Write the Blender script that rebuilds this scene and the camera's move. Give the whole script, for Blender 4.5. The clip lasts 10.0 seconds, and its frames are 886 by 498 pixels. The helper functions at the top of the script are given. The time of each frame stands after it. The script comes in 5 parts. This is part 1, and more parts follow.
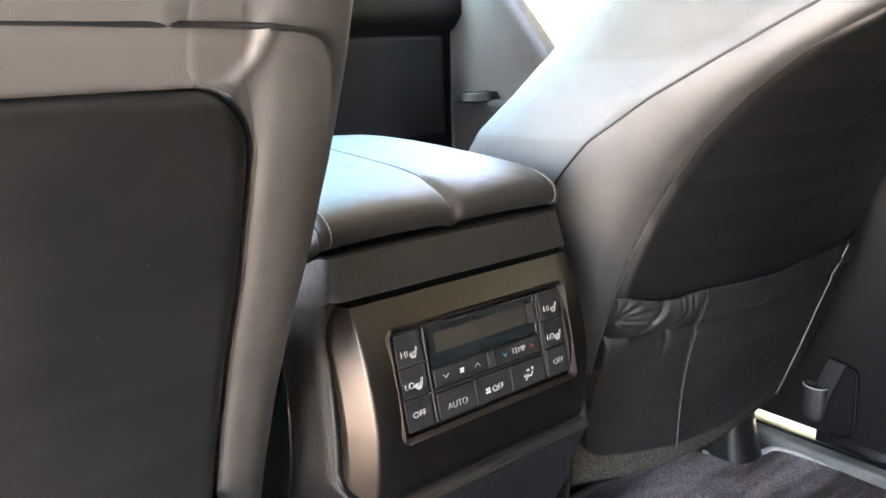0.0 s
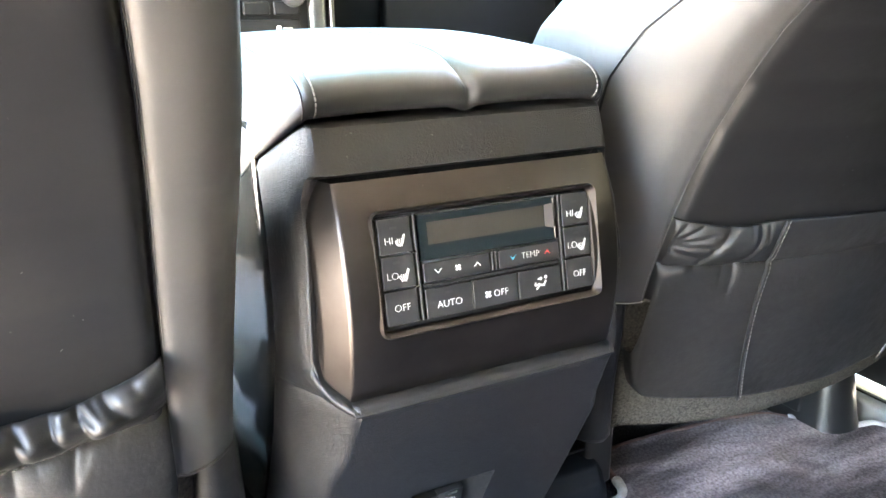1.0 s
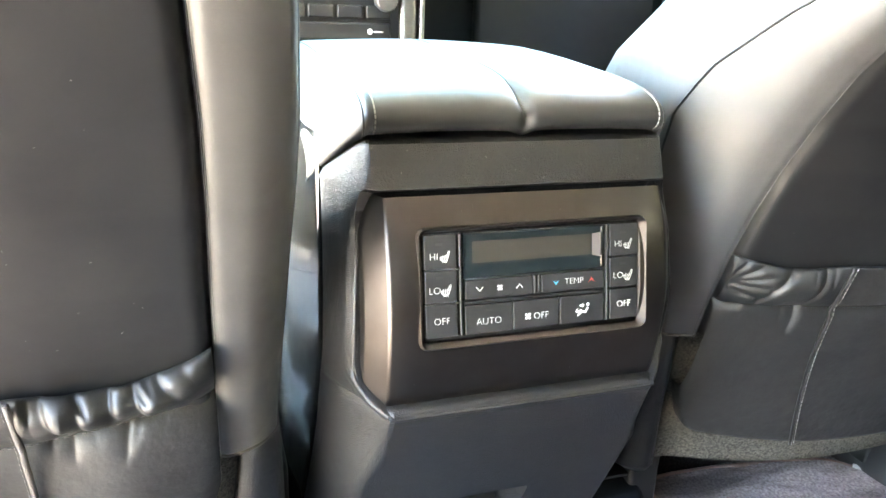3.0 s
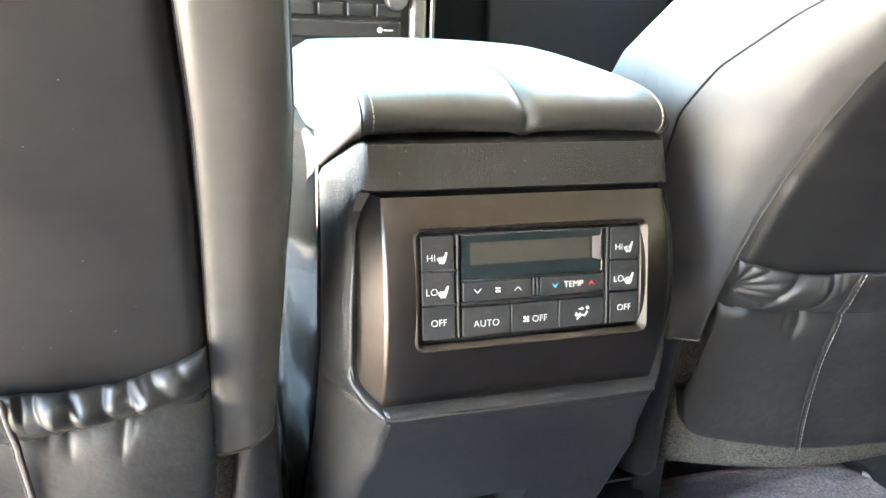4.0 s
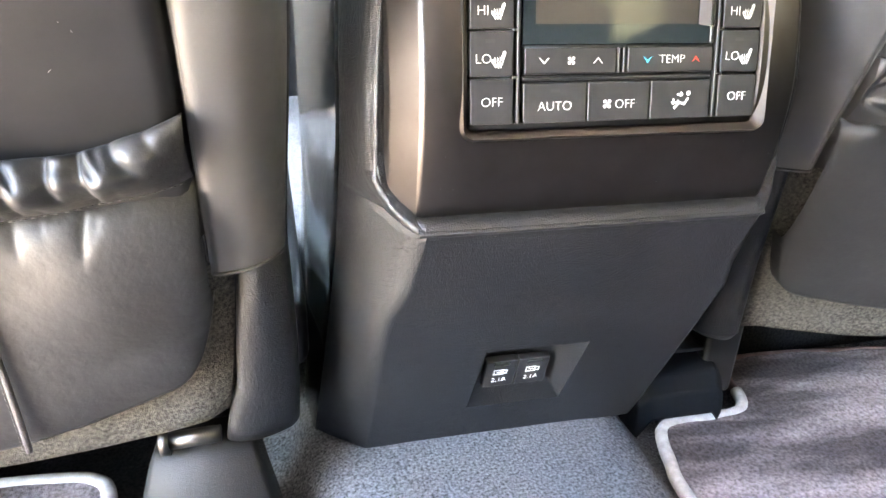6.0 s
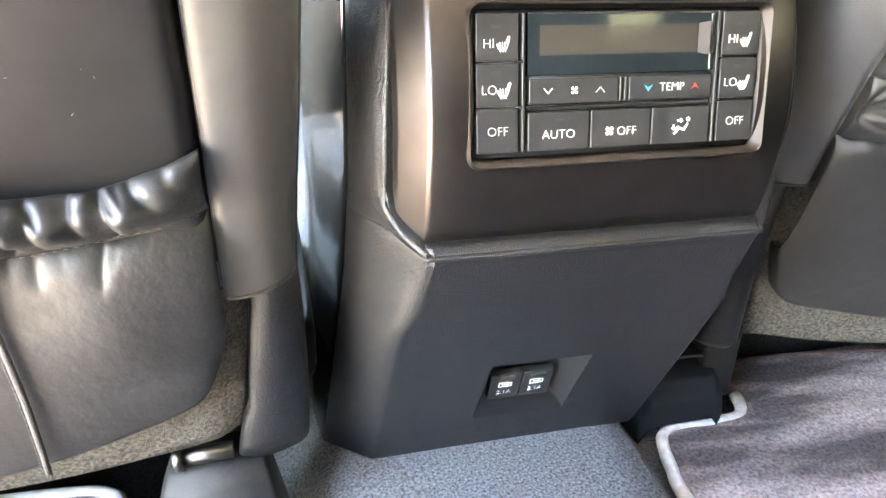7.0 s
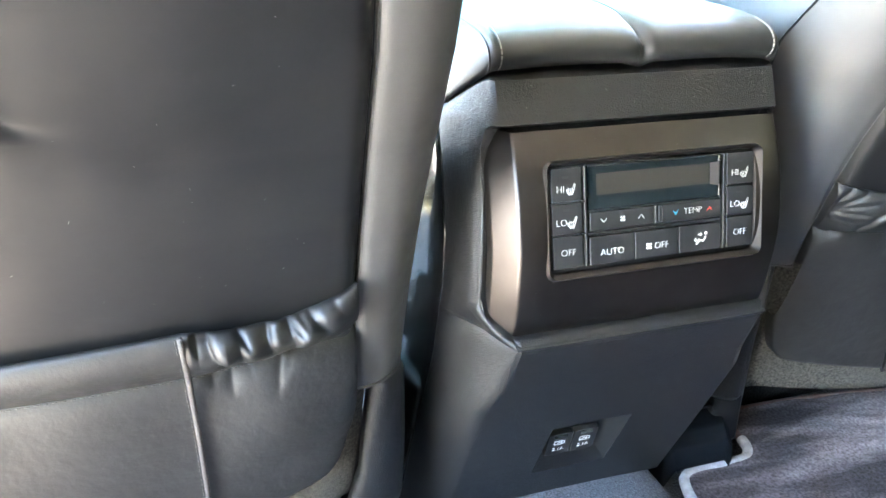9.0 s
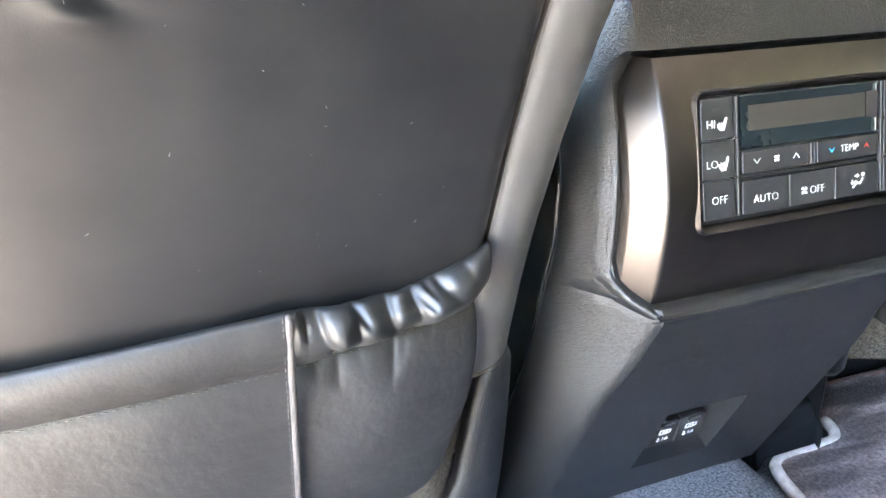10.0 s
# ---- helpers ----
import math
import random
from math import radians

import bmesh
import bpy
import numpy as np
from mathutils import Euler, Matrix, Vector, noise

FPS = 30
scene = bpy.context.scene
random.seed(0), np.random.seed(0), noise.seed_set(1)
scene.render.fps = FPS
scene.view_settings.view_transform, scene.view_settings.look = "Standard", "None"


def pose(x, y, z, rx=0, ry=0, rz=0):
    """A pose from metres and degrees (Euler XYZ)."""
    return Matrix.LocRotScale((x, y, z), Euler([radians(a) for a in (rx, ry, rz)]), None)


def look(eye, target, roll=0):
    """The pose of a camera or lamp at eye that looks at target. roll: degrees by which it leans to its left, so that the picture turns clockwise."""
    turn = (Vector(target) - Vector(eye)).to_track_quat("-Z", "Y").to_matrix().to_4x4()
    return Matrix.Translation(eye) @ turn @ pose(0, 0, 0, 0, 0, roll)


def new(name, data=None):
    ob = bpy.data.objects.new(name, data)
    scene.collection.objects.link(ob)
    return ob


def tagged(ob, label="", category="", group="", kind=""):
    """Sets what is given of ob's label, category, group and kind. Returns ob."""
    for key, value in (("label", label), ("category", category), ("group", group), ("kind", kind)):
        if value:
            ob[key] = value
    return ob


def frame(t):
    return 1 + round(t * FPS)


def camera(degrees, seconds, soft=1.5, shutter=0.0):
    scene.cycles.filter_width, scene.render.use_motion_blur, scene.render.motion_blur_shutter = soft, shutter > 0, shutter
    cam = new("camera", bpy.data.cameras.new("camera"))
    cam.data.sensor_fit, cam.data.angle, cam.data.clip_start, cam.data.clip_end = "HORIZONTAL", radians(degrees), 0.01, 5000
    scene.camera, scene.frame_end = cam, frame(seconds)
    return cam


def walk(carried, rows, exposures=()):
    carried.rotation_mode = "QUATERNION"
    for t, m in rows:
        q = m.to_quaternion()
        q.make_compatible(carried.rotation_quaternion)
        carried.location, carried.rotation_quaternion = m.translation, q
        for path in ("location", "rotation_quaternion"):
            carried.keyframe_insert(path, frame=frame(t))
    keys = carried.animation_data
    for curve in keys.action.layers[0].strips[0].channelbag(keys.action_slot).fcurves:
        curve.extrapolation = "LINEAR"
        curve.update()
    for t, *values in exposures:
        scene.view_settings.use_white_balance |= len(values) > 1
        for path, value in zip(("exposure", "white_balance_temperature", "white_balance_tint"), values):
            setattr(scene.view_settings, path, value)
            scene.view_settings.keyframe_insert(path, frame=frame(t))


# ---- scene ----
cam = camera(62.8, 10.0, soft=1.5)
PATH = [
    (0, (-0.339, -0.397, 0.694), (0.818, 1.158, 0.2), -2.6),
    (0.5, (-0.284, -0.4, 0.673), (0.656, 1.278, 0.126), -1.5),
    (1, (-0.239, -0.411, 0.637), (0.585, 1.3, 0.01), -0.8),
    (1.5, (-0.226, -0.415, 0.628), (0.5, 1.331, -0.024), -0.3),
    (2, (-0.222, -0.424, 0.64), (0.452, 1.342, -0.013), 0.6),
    (2.5, (-0.222, -0.432, 0.652), (0.413, 1.354, 0.013), 1.5),
    (4, (-0.206, -0.432, 0.657), (0.361, 1.375, 0.016), 2.4),
    (4.5, (-0.203, -0.415, 0.637), (0.334, 1.384, -0.052), 2.3),
    (5, (-0.188, -0.372, 0.581), (0.299, 1.409, -0.188), 2.1),
    (5.5, (-0.186, -0.351, 0.546), (0.27, 1.409, -0.288), 2.1),
    (5.7, (-0.183, -0.351, 0.543), (0.262, 1.401, -0.312), 2.1),
    (6.8, (-0.189, -0.355, 0.56), (0.255, 1.382, -0.328), 2.2),
    (7, (-0.191, -0.353, 0.564), (0.261, 1.382, -0.322), 1.7),
    (7.5, (-0.211, -0.37, 0.598), (0.284, 1.379, -0.237), 1.1),
    (8, (-0.263, -0.398, 0.688), (0.283, 1.383, -0.04), 0.5),
    (8.5, (-0.273, -0.403, 0.668), (0.259, 1.381, -0.063), 0.1),
    (9, (-0.292, -0.427, 0.646), (0.242, 1.347, -0.108), -0.3),
    (9.5, (-0.336, -0.348, 0.606), (0.23, 1.42, -0.137), -0.9),
    (10, (-0.365, -0.331, 0.587), (0.26, 1.421, -0.147), -1.9),
]
walk(cam, [(t, look(eye, target, roll)) for t, eye, target, roll in PATH], exposures=[(0.0, 5.73, 7650, 17), (0.5, 6.23, 7400, 14), (1.0, 6.78, 7440, 12), (2.5, 6.93, 7540, 9), (4.0, 6.88, 7440, 8), (5.2, 7.13, 7840, 15), (5.6, 7.23, 7840, 15), (7.0, 7.33, 7840, 12), (7.6, 7.28, 7240, 8), (8.0, 6.73, 6700, 6), (8.5, 6.68, 6500, 5), (9.5, 6.70, 6750, 9), (10.0, 6.98, 6750, 10)])

# ---- world and sun ----
world = bpy.data.worlds.new("sky")
scene.world = world
world.use_nodes = True
wn = world.node_tree.nodes
sky = wn.new("ShaderNodeTexSky")
sky.sky_type = "NISHITA"
sky.sun_disc = False
SUN_EL, SUN_AZ = radians(76), radians(-110)
sky.sun_elevation, sky.sun_rotation = SUN_EL, SUN_AZ
wn["Background"].inputs["Strength"].default_value = 0.15
world.node_tree.links.new(sky.outputs[0], wn["Background"].inputs["Color"])
sun_data = bpy.data.lights.new("sun", "SUN")
sun_data.energy, sun_data.angle, sun_data.color = 3.5, radians(0.6), (1.0, 0.93, 0.82)
sun = new("sun", sun_data)
sun.matrix_world = look((10 * math.cos(SUN_EL) * math.sin(SUN_AZ), 10 * math.cos(SUN_EL) * math.cos(SUN_AZ), 10 * math.sin(SUN_EL)), (0, 0, 0))


# ---- materials ----
def base_mat(name):
    m = bpy.data.materials.new(name)
    m.use_nodes = True
    nt = m.node_tree
    return m, nt, nt.nodes["Principled BSDF"]


def noise_tex(nt, scale, detail=4.0, rough=0.55):
    co = nt.nodes.new("ShaderNodeTexCoord")
    n = nt.nodes.new("ShaderNodeTexNoise")
    n.inputs["Scale"].default_value, n.inputs["Detail"].default_value = scale, detail
    n.inputs["Roughness"].default_value = rough
    nt.links.new(co.outputs["Object"], n.inputs["Vector"])
    return n


def ramp(nt, src, a, b, lo=0.3, hi=0.7):
    r = nt.nodes.new("ShaderNodeValToRGB")
    r.color_ramp.elements[0].position, r.color_ramp.elements[1].position = lo, hi
    r.color_ramp.elements[0].color = (*a, 1)
    r.color_ramp.elements[1].color = (*b, 1)
    nt.links.new(src, r.inputs[0])
    return r


def span(nt, src, lo, hi):
    r = nt.nodes.new("ShaderNodeMapRange")
    r.inputs["To Min"].default_value, r.inputs["To Max"].default_value = lo, hi
    r.inputs["From Min"].default_value, r.inputs["From Max"].default_value = 0.3, 0.7
    nt.links.new(src, r.inputs["Value"])
    return r


def surface(name, a, b, rough=(0.35, 0.5), blotch=9.0, grain=None, metal=0.0, spec=0.5, soft=None, coat=0.0):
    """grain: (kind, scale, strength, distance); soft: a second, wide bump (scale, strength, distance)."""
    m, nt, p = base_mat(name)
    n = noise_tex(nt, blotch)
    nt.links.new(ramp(nt, n.outputs[0], a, b).outputs[0], p.inputs["Base Color"])
    n2 = noise_tex(nt, blotch * 6, 5.0)
    nt.links.new(span(nt, n2.outputs[0], *rough).outputs[0], p.inputs["Roughness"])
    p.inputs["Metallic"].default_value = metal
    p.inputs["Specular IOR Level"].default_value = spec
    p.inputs["Coat Weight"].default_value = coat
    last = None
    for kind, scale, strength, dist in [g for g in (soft and ("noise", *soft), grain) if g]:
        if kind == "voronoi":
            t = nt.nodes.new("ShaderNodeTexVoronoi")
            t.inputs["Scale"].default_value = scale
            warp = noise_tex(nt, scale * 0.5, 3)
            mix = nt.nodes.new("ShaderNodeMixRGB")
            mix.inputs[0].default_value = 0.012
            co = nt.nodes.new("ShaderNodeTexCoord")
            nt.links.new(co.outputs["Object"], mix.inputs[1])
            nt.links.new(warp.outputs["Color"], mix.inputs[2])
            nt.links.new(mix.outputs[0], t.inputs["Vector"])
            out = t.outputs["Distance"]
        else:
            out = noise_tex(nt, scale, 4).outputs[0]
        bump = nt.nodes.new("ShaderNodeBump")
        bump.inputs["Strength"].default_value, bump.inputs["Distance"].default_value = strength, dist
        nt.links.new(out, bump.inputs["Height"])
        if last:
            nt.links.new(last.outputs[0], bump.inputs["Normal"])
        last = bump
    if last:
        nt.links.new(last.outputs[0], p.inputs["Normal"])
    return m


# Bright light on the bolsters is put into this paler base colour.
LIT_LEATHER = surface("lit_black_leatherette", (0.051, 0.0495, 0.0482), (0.065, 0.063, 0.0612), (0.40, 0.50), 14, ("voronoi", 900, 0.2, 0.0008), soft=(22, 0.16, 0.004), spec=0.55)
LID_LEATHER = surface("armrest_leatherette", (0.011, 0.0115, 0.0115), (0.015, 0.0155, 0.0155), (0.34, 0.42), 16, ("voronoi", 900, 0.25, 0.0008), soft=(30, 0.1, 0.003), spec=0.4)
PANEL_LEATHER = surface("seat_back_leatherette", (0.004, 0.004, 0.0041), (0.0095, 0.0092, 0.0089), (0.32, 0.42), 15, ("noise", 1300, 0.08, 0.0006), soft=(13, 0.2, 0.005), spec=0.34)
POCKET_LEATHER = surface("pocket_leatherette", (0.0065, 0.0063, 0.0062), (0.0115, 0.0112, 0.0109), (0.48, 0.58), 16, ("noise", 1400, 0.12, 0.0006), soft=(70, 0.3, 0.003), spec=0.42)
GRAIN = surface("grained_black_plastic", (0.0035, 0.0035, 0.0038), (0.006, 0.006, 0.0063), (0.32, 0.38), 20, ("voronoi", 520, 0.5, 0.0009), spec=0.45)
SMOOTH = surface("smooth_black_plastic", (0.006, 0.006, 0.0063), (0.009, 0.009, 0.0092), (0.33, 0.43), 18, ("noise", 1500, 0.1, 0.0005), spec=0.4)
BUTTON = surface("soft_touch_button", (0.008, 0.008, 0.0085), (0.011, 0.011, 0.0115), (0.42, 0.52), 60, ("noise", 2500, 0.06, 0.0003), spec=0.36)
SATIN = surface("dark_satin_metal_paint", (0.044, 0.0385, 0.0355), (0.054, 0.0475, 0.044), (0.36, 0.41), 40, ("noise", 4000, 0.04, 0.0002), metal=1.0)
SILVER = surface("satin_silver", (0.16, 0.155, 0.15), (0.2, 0.195, 0.185), (0.36, 0.42), 60, metal=0.9)
CHROME = surface("worn_steel", (0.07, 0.065, 0.06), (0.12, 0.11, 0.102), (0.38, 0.48), 60, metal=1.0)
GLOSS = surface("gloss_black_trim", (0.012, 0.013, 0.012), (0.018, 0.019, 0.018), (0.10, 0.16), 20, soft=(12, 0.06, 0.004), spec=0.5)
SCREEN = surface("display_glass", (0.006, 0.009, 0.010), (0.008, 0.011, 0.012), (0.04, 0.07), 30, spec=0.28)
LCD = surface("unlit_lcd", (0.022, 0.020, 0.0165), (0.025, 0.023, 0.019), (0.05, 0.06), 12, spec=0.12)
INK = surface("white_print", (0.52, 0.51, 0.505), (0.6, 0.59, 0.58), (0.45, 0.5), 90)
INK_BLUE = surface("blue_print", (0.015, 0.25, 0.4), (0.02, 0.28, 0.43), (0.45, 0.5), 90)
INK_RED = surface("red_print", (0.45, 0.03, 0.02), (0.5, 0.04, 0.025), (0.45, 0.5), 90)
INK_GREY = surface("unlit_indicator", (0.002, 0.002, 0.002), (0.003, 0.003, 0.003), (0.3, 0.4), 90)
THREAD = surface("pale_thread", (0.19, 0.182, 0.17), (0.31, 0.3, 0.285), (0.7, 0.8), 200, ("noise", 3000, 0.4, 0.0004))
PIPING = surface("piping_cord", (0.035, 0.032, 0.030), (0.065, 0.060, 0.056), (0.55, 0.65), 90, ("noise", 1600, 0.5, 0.0006))
CORD = surface("pocket_cord", (0.030, 0.0262, 0.0245), (0.056, 0.049, 0.046), (0.55, 0.65), 120, ("noise", 900, 0.8, 0.0012), spec=0.35)
FELT = surface("tweed_felt", (0.017, 0.0155, 0.013), (0.112, 0.104, 0.090), (0.9, 0.97), 400, ("noise", 1000, 1.0, 0.003), spec=0.15)
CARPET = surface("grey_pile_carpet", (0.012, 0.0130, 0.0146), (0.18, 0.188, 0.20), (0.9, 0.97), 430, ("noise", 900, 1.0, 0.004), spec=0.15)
# Darker copy of the pile above, also used on the blocks and filler under the seats.
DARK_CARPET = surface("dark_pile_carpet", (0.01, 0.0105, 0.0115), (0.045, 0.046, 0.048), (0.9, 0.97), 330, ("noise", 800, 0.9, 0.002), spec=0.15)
MAT = surface("plum_grey_mat_pile", (0.078, 0.068, 0.068), (0.24, 0.218, 0.217), (0.9, 0.97), 300, ("noise", 1100, 0.9, 0.002), spec=0.15)


def brushed(m, scale):
    """Lays long brushed streaks, running across the car, over a pile's colour."""
    nt = m.node_tree
    p = nt.nodes["Principled BSDF"]
    old = p.inputs["Base Color"].links[0].from_socket
    co, mp, n = nt.nodes.new("ShaderNodeTexCoord"), nt.nodes.new("ShaderNodeMapping"), nt.nodes.new("ShaderNodeTexNoise")
    mp.inputs["Scale"].default_value = scale
    mp.inputs["Rotation"].default_value = (0, 0, 0.12)
    n.inputs["Scale"].default_value, n.inputs["Detail"].default_value = 1.0, 3.0
    nt.links.new(co.outputs["Object"], mp.inputs["Vector"])
    nt.links.new(mp.outputs[0], n.inputs["Vector"])
    r = ramp(nt, n.outputs[0], (0.34, 0.32, 0.32), (1.5, 1.42, 1.42), 0.42, 0.6)
    mul = nt.nodes.new("ShaderNodeMixRGB")
    mul.blend_type = "MULTIPLY"
    mul.inputs[0].default_value = 1.0
    nt.links.new(old, mul.inputs[1])
    nt.links.new(r.outputs[0], mul.inputs[2])
    nt.links.new(mul.outputs[0], p.inputs["Base Color"])


brushed(MAT, (3.5, 17.0, 1.0))
WORN_BINDING = surface("worn_brown_binding", (0.07, 0.04, 0.033), (0.16, 0.10, 0.085), (0.8, 0.9), 60, ("noise", 1500, 0.6, 0.001))
BINDING = surface("pale_mat_binding", (0.26, 0.25, 0.235), (0.4, 0.385, 0.365), (0.8, 0.9), 120, ("noise", 1500, 0.6, 0.001))
DASH = surface("dark_dash_vinyl", (0.0022, 0.0030, 0.0042), (0.0035, 0.0046, 0.0060), (0.6, 0.7), 10, ("voronoi", 500, 0.3, 0.001), spec=0.15)
TRIM = surface("grey_door_plastic", (0.008, 0.0072, 0.0082), (0.011, 0.01, 0.0112), (0.5, 0.6), 10, ("voronoi", 500, 0.3, 0.001))
RAILCOVER = surface("grey_rail_cover", (0.006, 0.006, 0.0059), (0.009, 0.0089, 0.0087), (0.5, 0.6), 14, ("voronoi", 600, 0.3, 0.0008), spec=0.25)
SILL = surface("grey_scuff_plate", (0.10, 0.10, 0.09), (0.14, 0.14, 0.127), (0.4, 0.5), 30, ("noise", 700, 0.3, 0.0008))
LINING = surface("pale_grey_headlining", (0.40, 0.385, 0.36), (0.46, 0.445, 0.42), (0.9, 0.95), 20, ("noise", 900, 0.4, 0.001))
PAINT = surface("pale_body_paint", (0.42, 0.41, 0.31), (0.48, 0.465, 0.355), (0.2, 0.3), 6, coat=0.4)
LINT = surface("pale_lint", (0.10, 0.098, 0.095), (0.2, 0.195, 0.19), (0.8, 0.9), 300)
FOLIAGE = surface("olive_foliage", (0.07, 0.085, 0.03), (0.2, 0.21, 0.1), (0.5, 0.6), 3.0, ("noise", 25, 1.0, 0.1))
CONCRETE = surface("sunlit_concrete", (0.40, 0.365, 0.325), (0.5, 0.46, 0.415), (0.8, 0.9), 0.4, ("noise", 30, 0.4, 0.01))


def tinted_glass(name, tint):
    m = bpy.data.materials.new(name)
    m.use_nodes = True
    nt = m.node_tree
    nt.nodes.remove(nt.nodes["Principled BSDF"])
    clear, gloss, mix = nt.nodes.new("ShaderNodeBsdfTransparent"), nt.nodes.new("ShaderNodeBsdfGlossy"), nt.nodes.new("ShaderNodeMixShader")
    clear.inputs["Color"].default_value = (*tint, 1)
    gloss.inputs["Roughness"].default_value = 0.02
    mix.inputs[0].default_value = 0.05
    nt.links.new(clear.outputs[0], mix.inputs[1])
    nt.links.new(gloss.outputs[0], mix.inputs[2])
    nt.links.new(mix.outputs[0], nt.nodes["Material Output"].inputs["Surface"])
    return m


GREEN_GLASS = tinted_glass("green_tinted_glass", (0.51, 0.74, 0.65))

# ---- building helpers ----
def part(name, bm, material, parent=None, label="", smooth=True, bevel=0.0, segments=2, weld=False):
    """Links a bmesh as one mesh object under a thing or a part."""
    if weld:
        bmesh.ops.remove_doubles(bm, verts=bm.verts, dist=1e-5)
    bmesh.ops.recalc_face_normals(bm, faces=bm.faces)
    me = bpy.data.meshes.new(name)
    for f in bm.faces:
        f.smooth = smooth
    bm.to_mesh(me)
    bm.free()
    me.materials.append(material)
    ob = new(name, me)
    if bevel:
        mod = ob.modifiers.new("bevel", "BEVEL")
        mod.width, mod.segments, mod.limit_method, mod.angle_limit = bevel, segments, "ANGLE", radians(28)
        mod.harden_normals = True
    if parent:
        ob.parent = parent
    if label:
        ob["label"] = label
    return ob


def thing(name, place, label, category, group="", kind=""):
    ob = new(name)
    ob.location = place
    return tagged(ob, label, category, group, kind)


def settle_parts(root):
    """Parts are built in world places: hold them there under a root that stands elsewhere."""
    inv = Matrix.Translation(root.location).inverted()
    for ob in root.children:
        ob.matrix_parent_inverse = inv


def box(bm, x0, x1, y0, y1, z0, z1):
    m = Matrix.LocRotScale(((x0 + x1) / 2, (y0 + y1) / 2, (z0 + z1) / 2), None, (abs(x1 - x0), abs(y1 - y0), abs(z1 - z0)))
    return bmesh.ops.create_cube(bm, size=1.0, matrix=m)["verts"]


def box_bm(*sides):
    bm = bmesh.new()
    box(bm, *sides)
    return bm


def grid(bm, rows, closed=False):
    """A sheet through rows of points."""
    vs = [[bm.verts.new(p) for p in row] for row in rows]
    n = len(vs[0])
    for a, b in zip(vs[:-1], vs[1:]):
        for k in range(n if closed else n - 1):
            bm.faces.new((a[k], a[(k + 1) % n], b[(k + 1) % n], b[k]))
    return vs


def tube(bm, points, radius, sides=8, caps=True):
    pts = [Vector(p) for p in points]
    rings = []
    radii = radius if isinstance(radius, list) else [radius] * len(pts)
    for i, p in enumerate(pts):
        radius = radii[i]
        d = (pts[min(i + 1, len(pts) - 1)] - pts[max(i - 1, 0)]).normalized()
        a = d.cross(Vector((0.13, 0.2, 0.97)))
        if a.length < 0.1:
            a = d.cross(Vector((1, 0, 0)))
        a.normalize()
        b = d.cross(a)
        rings.append([p + radius * (math.cos(2 * math.pi * k / sides) * a + math.sin(2 * math.pi * k / sides) * b) for k in range(sides)])
    vs = grid(bm, rings, True)
    if caps:
        bm.faces.new(vs[0][::-1])
        bm.faces.new(vs[-1])


def spline(points, n):
    """n points along a smooth curve through the given ones."""
    P = [Vector(p) for p in points]
    P = [2 * P[0] - P[1]] + P + [2 * P[-1] - P[-2]]
    m = len(P) - 3
    out = []
    for i in range(n):
        u = i / (n - 1) * m
        k = min(int(u), m - 1)
        f = u - k
        a, b, c, d = P[k : k + 4]
        out.append(0.5 * (2 * b + (c - a) * f + (2 * a - 5 * b + 4 * c - d) * f * f + (3 * b - a - 3 * c + d) * f**3))
    return out


def table(z, zs, vs):
    return float(np.interp(z, zs, vs))


def stitches(bm, points, length, gap, radius, push=(0, 0, 0)):
    """A row of short thread stitches along a curve."""
    pts = [Vector(p) + Vector(push) for p in points]
    run, at, on = 0.0, pts[0], True
    start = at.copy()
    for a, b in zip(pts[:-1], pts[1:]):
        seg = b - a
        done = 0.0
        while done < seg.length:
            need = (length if on else gap) - run
            take = min(need, seg.length - done)
            done += take
            run += take
            here = a + seg * (done / seg.length)
            if run >= (length if on else gap) - 1e-9:
                if on:
                    tube(bm, [start, (start + here) / 2, here], radius, 5)
                start, run, on = here.copy(), 0.0, not on


def text_mesh(body, size, place, turn, extrude=0.0002):
    """Lettering in the built-in font as a mesh in the plane given by turn, centred on place."""
    cu = bpy.data.curves.new("lettering", "FONT")
    cu.body, cu.size, cu.align_x, cu.align_y, cu.extrude, cu.resolution_u = body, size, "CENTER", "CENTER", extrude, 3
    cu.offset = -0.022 * size
    ob = bpy.data.objects.new("lettering", cu)
    me = bpy.data.meshes.new_from_object(ob)
    bpy.data.objects.remove(ob)
    bpy.data.curves.remove(cu)
    me.transform(Matrix.Translation(place) @ turn.to_4x4())
    bm = bmesh.new()
    bm.from_mesh(me)
    bpy.data.meshes.remove(me)
    return bm


# ---- centre console ----
console = thing("center_console", (0, 0.2, 0.10), "black rear console with climate panel and padded armrest on carpet", "console")

